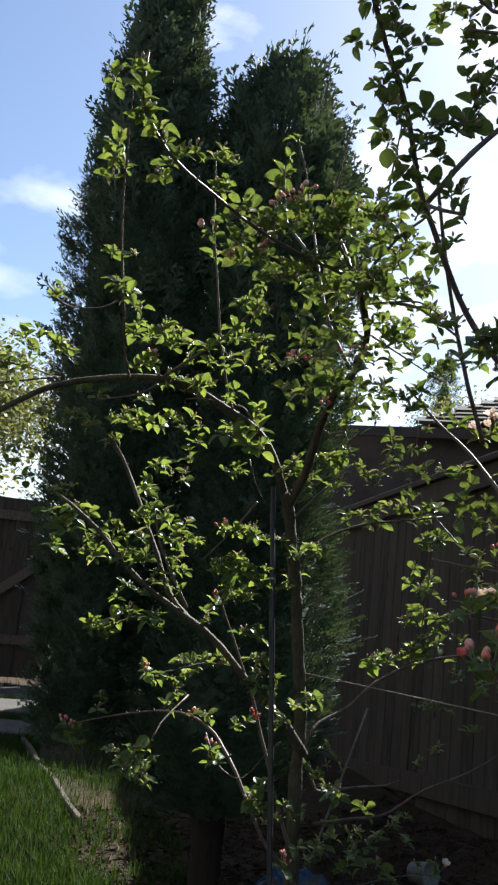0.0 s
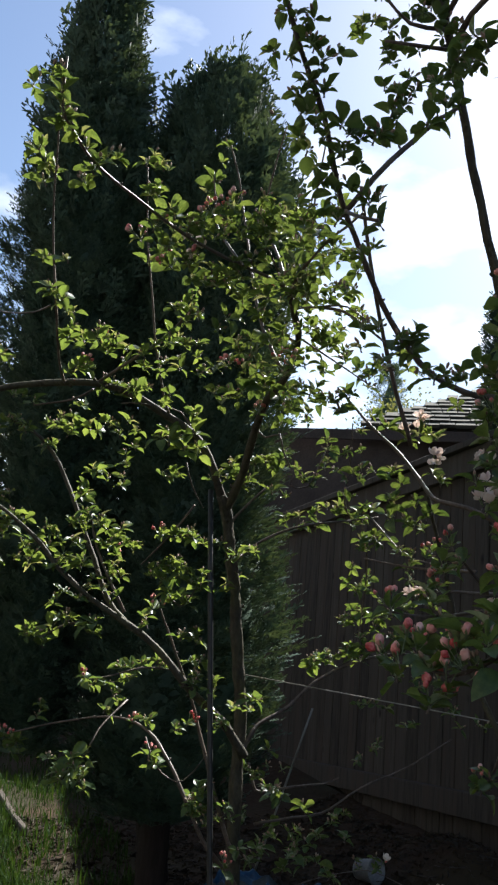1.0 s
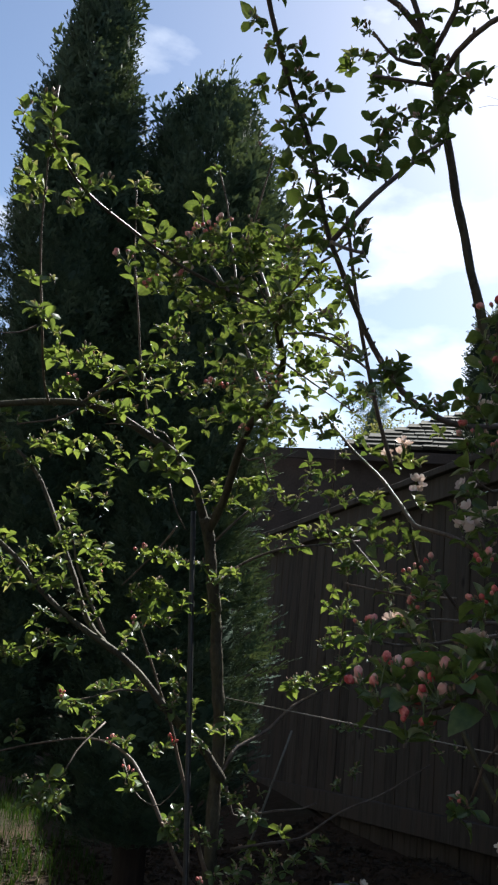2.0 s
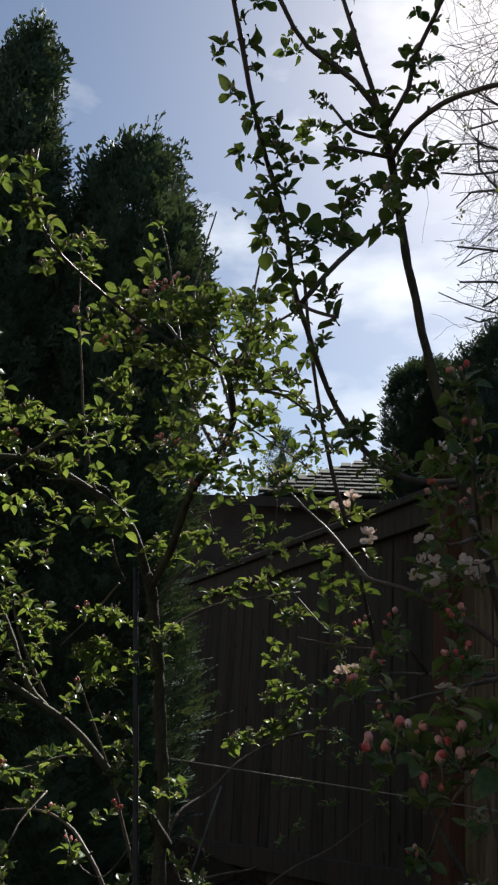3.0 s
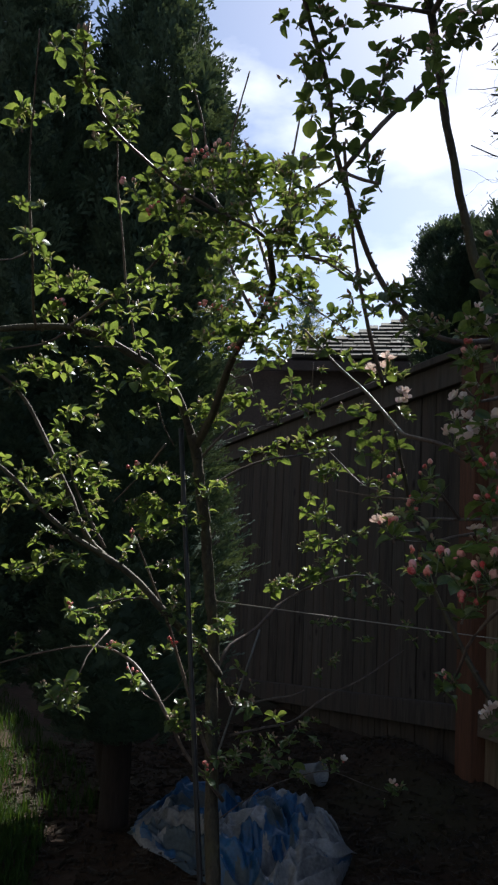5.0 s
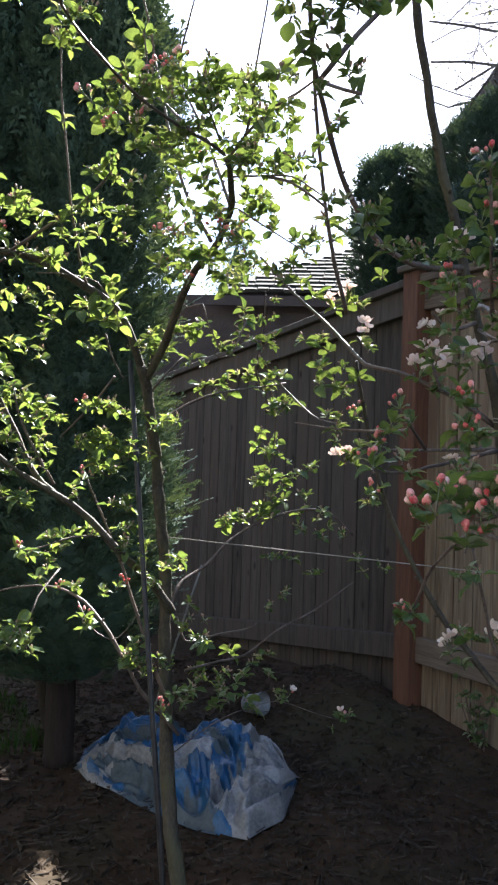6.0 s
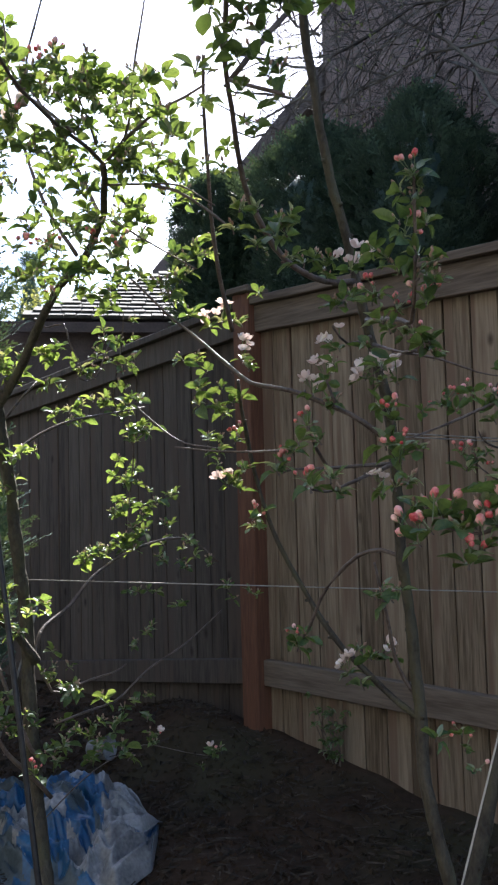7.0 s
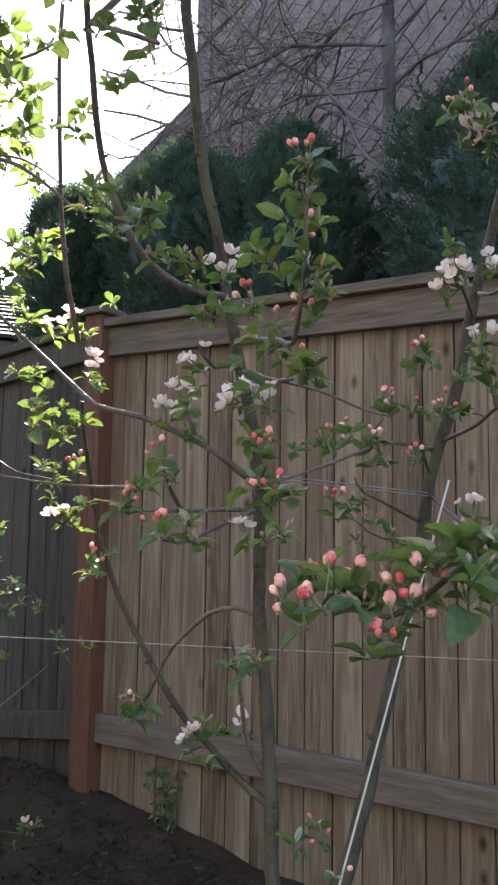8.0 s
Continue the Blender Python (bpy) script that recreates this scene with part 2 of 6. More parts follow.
def ground():
    xs = sorted({round(-1.6 + 0.05 * i, 3) for i in range(90)} | {float(v) for v in (-300, -90, -40, -20, -12, -8, -7, -6, -5, -4.5, -4, -3.5, -3, -2.6, -2.2, -1.9, 3.2, 3.6, 4.5, 6, 10, 20, 60, 300)})
    ys = sorted({round(-2.6 + 0.05 * i, 3) for i in range(60)} | {float(v) for v in (-300, -90, -40, -20, -10, -7, -5, -4, -3.4, -3, 0.5, 0.8, 1.5, 3, 5, 8, 14, 30, 90, 300)})
    verts = [(x, y, height(x, y) if abs(x) < 30 and abs(y) < 30 else -0.1) for y in ys for x in xs]
    w = len(xs)
    faces = [(j * w + i, j * w + i + 1, (j + 1) * w + i + 1, (j + 1) * w + i) for j in range(len(ys) - 1) for i in range(w - 1)]
    ob = link_mesh("ground", mesh_of("ground", verts, faces), SOIL, smooth=True)
    tagged(ob, "bare dark garden soil with a low heap at the fence", "ground", kind="structure")


ground()


# ---- fence ----
def plank(name, w, h, d, seed, mat=None):
    """One upright board, slightly cupped, with eased edges and an uneven foot."""
    rng = random.Random(seed)
    bm = bmesh.new()
    box(bm, -w / 2, -d / 2, 0, w / 2, d / 2, h, 0.002)
    for v in bm.verts:
        if v.co.z < h / 2:
            v.co.x += rng.uniform(-0.0015, 0.0015)
    me = bpy.data.meshes.new(name)
    bm.to_mesh(me)
    bm.free()
    me.materials.append(mat or CEDAR)
    return me


def beam(name, x0, x1, y0, y1, z0, z1, mat, parent, label="", bevel=0.003):
    bm = bmesh.new()
    cx = (x0 + x1) / 2
    box(bm, x0 - cx, y0, z0, x1 - cx, y1, z1, bevel)
    return part(name, bm, mat, parent, label, at=Matrix.Translation((cx, 0, 0)))


def fence_run(name, x0, x1, label, fall, low_fall, mat, rail_mat):
    """A run of close boards under a cap, with a top rail and a low rail on the garden side; fall, low_fall: how steeply its top and its low rail slope."""
    f = empty(name, (0, 0, 0), label=label, category="fence", kind="structure")
    mid = (x0 + x1) / 2
    for n, y0, y1, z0, z1, slope in (("cap", -0.075, 0.065, 1.822, 1.855, fall), ("top_rail", -0.046, -0.009, 1.708, 1.820, fall), ("low_rail", -0.048, -0.010, 0.232, 0.337, low_fall)):
        r = beam(n, x0, x1, y0, y1, z0, z1, rail_mat, f)
        for v in r.data.vertices:
            v.co.z += slope * (v.co.x + mid)
    boards = [plank("board", 0.0978, 1.93, 0.016, k, mat) for k in range(4)]
    rng = random.Random(7)
    for i in range(int((x1 - x0) / 0.1024)):
        x = x0 + 0.0512 + 0.1024 * i if fall < 0 else x1 - 0.0512 - 0.1024 * i
        at = pose(x, rng.uniform(-0.0015, 0.0015), -0.13 + fall * x, 0, rng.uniform(-0.12, 0.12), rng.choice((0, 180)) + rng.uniform(-0.7, 0.7))
        link_mesh("board", boards[rng.randrange(4)], None, f, at)
    return f


fence_run("fence_right", 0.0086, 6.0, "weathered grey-brown cedar board fence with cap and low rail", -0.031, -0.004, CEDAR, RAILWOOD)
# the left run has a darker wood colour than the right one
fence_run("fence_left", -6.2, 0.0, "darker board fence running behind the thuja", 0.09, 0.12, DARKCEDAR, DARKCEDAR)


def fence_post(x):
    p = empty("fence_post", (x, 0, 0), label="red-brown stained square fence post with a flat cap", category="post", kind="structure")
    bm = bmesh.new()
    box(bm, -0.047, -0.085, -0.2, 0.047, 0.012, 1.872, 0.004)
    part("post", bm, POSTWOOD, p)
    bm = bmesh.new()
    box(bm, -0.066, -0.105, 1.873, 0.066, 0.03, 1.9, 0.004)
    part("post_cap", bm, RAILWOOD, p)


fence_post(0.05)


# the far side of the garden: a gate and a cross fence with a gap of daylight under it
def back_fence():
    f = empty("fence_back", (-5.9, 0, 0), label="dark board fence across the far end of the garden", category="fence", kind="structure")
    rng = random.Random(3)
    boards = [plank("board", 0.148, 1.72, 0.018, 20 + k, DARKCEDAR) for k in range(3)]
    for i in range(52):
        y = -0.1 - 0.142 * i
        if -2.75 < y < -1.35:
            continue
        link_mesh("board", boards[rng.randrange(3)], None, f, pose(-5.9 - 0.02 * (i % 2), y, -0.08, 0, 0, 90))
    for z in (0.25, 1.5):
        bm = bmesh.new()
        box(bm, -5.885, -7.4, z, -5.85, -2.76, z + 0.09, 0.003)
        box(bm, -5.885, -1.36, z, -5.85, -0.05, z + 0.09, 0.003)
        part("rail", bm, RAILWOOD, f)
    g = empty("garden_gate", (-5.9, -2.05, 0), label="dark board gate with a diagonal brace, daylight under it", category="gate")
    for i in range(9):
        if i not in (0, 1, 2):
            link_mesh("board", boards[rng.randrange(3)], None, g, pose(-5.9 - 0.02 * (i % 2), -1.44 - 0.147 * i, -0.05, 0, 0, 90))
    for i, cut in ((0, 0.035), (1, 0.0), (2, 0.05)):  # rotted feet let a little daylight in
        bm = bmesh.new()
        w = 0.074
        pts = ((w, 1.63), (w, 0.12), (w - cut, -0.055), (-w, -0.055), (-w, 1.63))
        fs = [bm.faces.new([bm.verts.new((0, y, z)) for y, z in pts])]
        r = bmesh.ops.extrude_face_region(bm, geom=fs)
        bmesh.ops.translate(bm, vec=(0.018, 0, 0), verts=[v for v in r["geom"] if isinstance(v, bmesh.types.BMVert)])
        bmesh.ops.recalc_face_normals(bm, faces=bm.faces[:])
        part("board", bm, DARKCEDAR, g, at=pose(-5.91 - 0.02 * (i % 2), -1.44 - 0.147 * i, 0.0, 0, 0, 0))
    for z in (0.26, 1.45):
        bm = bmesh.new()
        box(bm, -5.885, -2.72, z, -5.855, -1.38, z + 0.09, 0.003)
        part("rail", bm, RAILWOOD, g)
    bm = bmesh.new()
    box(bm, -0.015, -0.85, -0.045, 0.015, 0.85, 0.045, 0.003)
    part("brace", bm, RAILWOOD, g, at=pose(-5.84, -2.05, 0.87, 40, 0, 0))


back_fence()


# ---- conifers ----
def frond(rng, length):
    """A flat, lacy, forked spray: a curved stem, side sprigs and their twiglets, all thin pointed blades. Local: grows along +x, lies near xy."""
    V, Fc = [], []

    def blade(p, d, l, w):
        d = d.normalized()
        s = Vector((-d.y, d.x, 0.25 * rng.uniform(-1, 1))).normalized() * w
        k = len(V)
        V.extend([p - s * 0.5, p + d * l * 0.55 - s, p + d * l, p + d * l * 0.55 + s])
        Fc.append((k, k + 1, k + 2, k + 3))

    n = 4
    bend = rng.uniform(-0.3, 0.3)
    for i in range(n):
        u = (i + 0.7) / n
        p = Vector((length * u, length * bend * u * u, -0.12 * length * u * u))
        for side in (-1, 1):
            a = side * rng.uniform(0.45, 0.8) + bend * u
            l = length * (0.58 - 0.36 * u) * rng.uniform(0.75, 1.3)
            d = Vector((math.cos(a), math.sin(a), rng.uniform(-0.2, 0.2)))
            blade(p, d, l, 0.0031)
            for q, turn_by in ((0.35, 0.75), (0.6, -0.7)):
                blade(p + d * l * q, Vector((math.cos(a + turn_by), math.sin(a + turn_by), rng.uniform(-0.2, 0.2))), l * 0.42, 0.0027)
    blade(Vector((0, 0, 0)), Vector((1, bend * 0.5, -0.05)), length, 0.0032)
    return np.array([tuple(v) for v in V]), Fc


def foliage(name, rng, count, surface, mat, parent, size):
    """Many sprays on a surface: surface(rng) gives a place and the way the spray grows."""
    kinds = [frond(rng, size * s) for s in (0.75, 0.9, 1.0, 1.2)]
    allv, allf, k = [], [], 0
    for _ in range(count):
        p, d, s = surface(rng)
        V, Fc = kinds[rng.randrange(4)]
        d = d.normalized()
        side = d.cross(Vector((rng.uniform(-.6, .6), rng.uniform(-.6, .6), 1))).normalized()
        up = side.cross(d)
        M = np.array([tuple(d), tuple(side), tuple(up)])
        allv.append((V * s) @ M + np.array(tuple(p)))
        allf.extend(tuple(i + k for i in f) for f in Fc)
        k += len(V)
    return link_mesh(name, mesh_of(name, np.concatenate(allv).tolist(), allf), mat, parent)


def bushy(x, y, profile, base, top, seed, rng, loose=True):
    """Surface of an upright conifer: profile(u) is the radius at height share u, made lumpy."""
    def surface(r=None):
        u = rng.random() ** 0.9
        if loose and u > 0.84 and rng.random() < 0.5:
            u *= 0.8
        a = rng.uniform(0, 2 * math.pi)
        lump = 1 + 0.3 * noise.noise((math.cos(a) * 1.3 + seed, math.sin(a) * 1.3, u * 7)) + 0.14 * noise.noise((math.cos(a) * 4 + seed, math.sin(a) * 4, u * 22))
        depth = 1.06 - 0.42 * rng.random() ** 1.5
        out = rng.random() < (0.22 if loose else 0.1) and u > 0.4
        if out:
            depth = 1.03 + 0.16 * rng.random()
        rad = profile(u) * lump * depth
        z = base + (top - base) * u
        p = Vector((x + rad * math.cos(a), y + rad * math.sin(a), z))
        d = Vector((math.cos(a) * 0.75, math.sin(a) * 0.75, rng.uniform(0.25, 1.1) + 0.9 * max(0, u - 0.75)))
        s = rng.uniform(0.7, 1.3) * (1 + 0.8 * max(0, u - 0.75)) * (1.25 if out and loose else 1)
        if loose and u > 0.6 and rng.random() < 0.2:  # loose leading shoots
            d.z += 0.9
            s *= rng.uniform(1.1, 1.7)
        return p, d, s
    return surface


def core(name, x, y, profile, base, top, seed, mat, parent, share=0.82, reach=0.93):
    V, Fc, rows, cols = [], [], 22, 18
    for j in range(rows + 1):
        u = j / rows
        for i in range(cols):
            a = 2 * math.pi * i / cols
            lump = 1 + 0.22 * noise.noise((math.cos(a) * 1.3 + seed, math.sin(a) * 1.3, u * 7))
            r = max(0.004, profile(u) * lump * share)
            V.append((x + r * math.cos(a), y + r * math.sin(a), base + (top - base) * u * reach))
    for j in range(rows):
        for i in range(cols):
            a, b = j * cols + i, j * cols + (i + 1) % cols
            Fc.append((a, b, b + cols, a + cols))
    link_mesh(name, mesh_of(name, V, Fc), mat, parent, smooth=True)


def conifer(name, x, y, profile, base, top, count, size, seed, mat, label, trunk_r=0.05, group="", foot=None):
    rng = random.Random(seed)
    foot = foot or (x, y)
    t = empty(name, (foot[0], foot[1], height(*foot)), label=label, category="conifer", group=group)
    foliage("foliage", rng, count, bushy(x, y, profile, base, top, seed, rng, mat is THUJA), mat, t, size)
    core("inner_foliage", x, y, profile, base + 0.02, top, seed, mat, t, 0.82, 0.9 if mat is THUJA else 0.93)
    v, f = tube_data(smooth_path([(foot[0], foot[1], height(*foot) - 0.05), (foot[0] * 0.7 + x * 0.3, foot[1] * 0.7 + y * 0.3, base + 0.15), (x, y, top * 0.6)], 0.1), trunk_r * 1.25, trunk_r * 0.6, 10, 0.1, rng)
    link_mesh("trunk", mesh_of("trunk", v, f), REDBARK, t, smooth=True)
    return t


def pillar(r, tip=0.35, foot=0.2):
    return lambda u: r * (min(1, (u / foot + 0.35) ** 0.7) if u < foot else 1.0) * (1 if u < 1 - tip else max(0.03, 1 - ((u - 1 + tip) / tip) ** 1.5 * 0.95))


conifer("thuja_tree", -0.37, -1.925, pillar(0.195, 0.42, 0.4), 0.42, 3.45, 9000, 0.072, 11, THUJA, "tall dark green thuja with a loose pointed top", 0.045, "thujas", (-0.78, -1.27))
conifer("thuja_tree", -0.36, -1.42, lambda u: pillar(0.335, 0.16, 0.13)(u) * (1.04 - 0.36 * u), 0.22, 3.1, 12500, 0.072, 12, THUJA, "broad dark green thuja with a rounded top and reddish trunk", 0.05, "thujas")

HEDGES = [(-0.68, 0.46, 0.21, 2.67), (-0.02, 0.5, 0.3, 2.74), (0.52, 0.56, 0.36, 2.72), (1.44, 0.55, 0.38, 2.79), (2.1, 0.55, 0.42, 3.0), (2.85, 0.55, 0.42, 3.0)]
for i, (hx, hy, hr, ht) in enumerate(HEDGES):
    conifer("arborvitae", hx, hy, pillar(hr, 0.26 if hx > 0.3 else 0.16 if hx > -0.3 else 0.06, 0.1), 0.9, ht, 6000, 0.066, 30 + i, HEDGE, "clipped dark green arborvitae standing behind the fence", 0.035, "arborvitae hedge")


# ---- neighbouring house ----
def house():
    h = empty("neighbour_house", (1, 4.5, -0.1), label="tall house with diagonal tan-grey board siding beyond the hedge", category="house")
    X0, X1, Y, Z1 = -2.32, 6.0, 3.5, 10.6
    bm = bmesh.new()
    box(bm, X0 + 0.02, Y + 0.02, -0.15, X1, 9.0, Z1)
    part("wall", bm, DARKTRIM, h)
    pitch = 0.15
    n = int((X1 - X0 + Z1) / (pitch * 1.414)) + 2
    for i in range(n):
        bm = bmesh.new()
        c = X0 - Z1 + i * pitch * 1.414
        w = pitch * 1.414 - 0.018
        vs = [bm.verts.new((c + q, Y, z)) for q, z in ((0, 0), (w, 0), (w + Z1 + 1, Z1 + 1), (Z1 + 1, Z1 + 1))]
        bm.faces.new(vs)
        for co, no in (((X0 + 0.16, 0, 0), (-1, 0, 0)), ((X1, 0, 0), (1, 0, 0)), ((0, 0, 1.2), (0, 0, -1)), ((0, 0, Z1), (0, 0, 1))):
            bmesh.ops.bisect_plane(bm, geom=bm.verts[:] + bm.edges[:] + bm.faces[:], plane_co=co, plane_no=no, clear_outer=True)
        if not bm.faces:
            bm.free()
            continue
        r = bmesh.ops.extrude_face_region(bm, geom=bm.faces[:])
        bmesh.ops.translate(bm, vec=(0, -0.018, 0), verts=[v for v in r["geom"] if isinstance(v, bmesh.types.BMVert)])
        bmesh.ops.recalc_face_normals(bm, faces=bm.faces[:])
        part("siding_board", bm, SIDING, h)
    beam("corner_trim", X0 - 0.01, X0 + 0.15, Y - 0.03, Y + 0.02, 1.0, Z1, SIDING, h)
    # lower wing whose roof slope comes down to the far side
    bm = bmesh.new()
    for y in (3.42, 3.8):
        bm.verts.new((-2.30, y, 5.12)), bm.verts.new((-2.30, y, 4.86)), bm.verts.new((-4.9, y, 3.42)), bm.verts.new((-4.9, y, 3.68))
    v = list(bm.verts)
    for q in ((0, 1, 2, 3), (7, 6, 5, 4), (0, 4, 5, 1), (1, 5, 6, 2), (2, 6, 7, 3), (3, 7, 4, 0)):
        bm.faces.new([v[i] for i in q])
    part("roof", bm, DARKTRIM, h, "dark sloping eave")
    bm = bmesh.new()
    v = [bm.verts.new(p) for p in ((-2.3, 3.8, 4.9), (-2.3, 3.8, -0.1), (-4.6, 3.8, -0.1), (-4.6, 3.8, 3.6), (-2.3, 8, 4.9), (-2.3, 8, -0.1), (-4.6, 8, -0.1), (-4.6, 8, 3.6))]
    for q in ((0, 1, 2, 3), (7, 6, 5, 4), (0, 3, 7, 4), (2, 6, 7, 3)):
        bm.faces.new([v[i] for i in q])
    part("wing_wall", bm, SIDING, h)


house()


def bounce_wall():
    """An unseen pale wall added behind the onlooker, in full sun, to bounce fill light."""
    h = empty("unseen_bounce_wall", (2, -6, -0.1), label="unseen grey wall added behind the onlooker to bounce sunlight", category="house")
    bm = bmesh.new()
    box(bm, -5.0, -9.0, -0.15, 8.5, -4.7, 6.2)
    part("wall", bm, BOUNCEGREY, h)


bounce_wall()


def shed():
    """Low building behind the fence with a hipped, shingled roof that falls towards the garden."""
    s = empty("shed", (-4.6, 2.9, -0.1), label="low building with a grey shingled hip roof behind the fence", category="shed")
    M = Matrix.Translation((-3.85, 1.13, 2.69)) @ Matrix.Rotation(math.atan2(0.808, 0.589), 4, "Z")
    T = M @ pose(0, 0, 0, 32)
    eave, c, k = -0.28, math.cos(radians(32)), math.sin(radians(32))
    bm = bmesh.new()
    box(bm, -1.9, eave * c + 0.12, -2.8, 4.4, 2.9, eave * k - 0.03)
    part("wall", bm, DARKTRIM, s, at=M)
    bm = bmesh.new()
    top = [(0.0, eave), (4.5, eave), (4.5, 1.2), (1.42, 1.2)]
    vs = [bm.verts.new((u, v * c, v * k)) for u, v in top] + [bm.verts.new((4.5, 3.1, eave * k)), bm.verts.new((0.0, 3.1, eave * k))]
    for q in ((0, 1, 2, 3), (0, 3, 5), (3, 2, 4, 5), (0, 5, 4, 1), (1, 4, 2)):
        bm.faces.new([vs[n] for n in q])
    part("roof", bm, DARKTRIM, s, at=M)
    bm = bmesh.new()
    box(bm, -1.95, eave * c - 0.03, eave * k - 0.1, 4.5, eave * c - 0.004, eave * k - 0.01, 0.003)
    part("fascia", bm, DARKTRIM, s, at=M)
    rng = random.Random(5)
    kinds = []
    for w in (0.1, 0.13, 0.17):
        bm = bmesh.new()
        box(bm, 0, 0, 0, w - 0.008, 0.16, 0.03)
        me = bpy.data.meshes.new("shingle")
        bm.to_mesh(me)
        bm.free()
        me.materials.append(ROOFING)
        kinds.append((w, me))
    for r in range(14):
        v = eave + 0.105 * r
        x = max(0.0, (v - eave) * 0.96) + rng.uniform(0, 0.04)
        while x < 2.5:
            w, me = kinds[rng.randrange(3)]
            link_mesh("shingle", me, None, s, T @ pose(x, v - 0.02 + rng.uniform(-0.006, 0.006), 0.03 + 0.006 * rng.random(), -8 + rng.uniform(-1.5, 1.5), 0, 0))
            x += w


shed()


# ---- bare tree between hedge and house ----
def bare_tree():
    rng = random.Random(21)
    t = empty("bare_tree", (0.6, 1.6, -0.1), label="mossy grey tree with bare tangled twigs and few new leaves", category="tree")
    v, f = tube_data(smooth_path([(0.62, 1.6, -0.2), (0.58, 1.6, 2.0), (0.52, 1.58, 3.2), (0.5, 1.6, 4.6)], 0.1), 0.055, 0.03, 10, 0.14, rng)
    link_mesh("trunk", mesh_of("trunk", v, f), GREYBARK, t, smooth=True)
    LV, LF = [], []

    def grow(p, d, l, r, depth, V, F):
        if p.x < -1.45 + 0.78 * max(0.0, 1.5 - p.y):
            return
        pts, q, dd = [p], p, d.copy()
        for _ in range(6):
            dd = (dd + Vector((rng.uniform(-1, 1), rng.uniform(-1, 1), rng.uniform(-0.9, 0.85))) * 0.42).normalized()
            if q.x < -1.5 + 0.78 * max(0.0, 1.5 - q.y):  # the crown ends here
                break
            q = q + dd * l / 5
            pts.append(q)
        if len(pts) < 5 and depth < 4:
            return
        vv, ff = tube_data(pts, r, r * 0.6, 3 if r < 0.005 else 5, 0.1, rng)
        k = len(V)
        V.extend(vv)
        F.extend(tuple(i + k for i in x) for x in ff)
        if depth == 0:
            if rng.random() < 0.07:
                for _ in range(3):
                    k = len(LV)
                    c = q + Vector((rng.uniform(-.03, .03), rng.uniform(-.03, .03), rng.uniform(-.03, .03)))
                    a = Vector((rng.uniform(-1, 1), rng.uniform(-1, 1), rng.uniform(-1, 0.3))).normalized() * 0.032
                    s = a.cross(Vector((0.3, 0.5, 0.8))).normalized() * 0.011
                    LV.extend([c, c + a * 0.5 + s, c + a, c + a * 0.5 - s])
                    LF.append((k, k + 1, k + 2, k + 3))
            return
        for i in range(5 if depth > 2 else 4):
            j = min(rng.choice((1, 2, 3, 4, 5, 6)), len(pts) - 1)
            nd = (dd + Vector((rng.uniform(-1, 1), rng.uniform(-1, 1), rng.uniform(-0.7, 0.9)))).normalized()
            grow(pts[j], nd, l * rng.uniform(0.55, 0.8), r * 0.58, depth - 1, V, F)

    starts = []
    for k in range(10):  # limbs that reach over the fence end, thinning to a haze of twigs
        z = 2.95 + 0.25 * k
        starts.append(((0.52, 1.55, z), (-1, rng.uniform(-0.45, 0.05), rng.uniform(-0.1, 0.55)), 1.35))
    for k in range(8):
        starts.append(((-0.5 - 0.07 * k, 1.3 + 0.05 * k, 2.9 + 0.27 * k), (-1, rng.uniform(-0.3, 0.1), rng.uniform(-0.05, 0.6)), 1.15))
    for k in range(6):
        starts.append(((0.52, 1.6, 3.2 + 0.28 * k), (0.9, rng.uniform(-0.5, 0.2), rng.uniform(0.0, 0.6)), 1.1))
    for p, d, l in starts:
        V, F = [], []
        grow(Vector(p), Vector(d).normalized(), l, 0.011, 4, V, F)
        link_mesh("limb", mesh_of("limb", V, F), GREYBARK, t)
    link_mesh("leaves", mesh_of("leaves", LV, LF), PALEGREEN, t)


bare_tree()


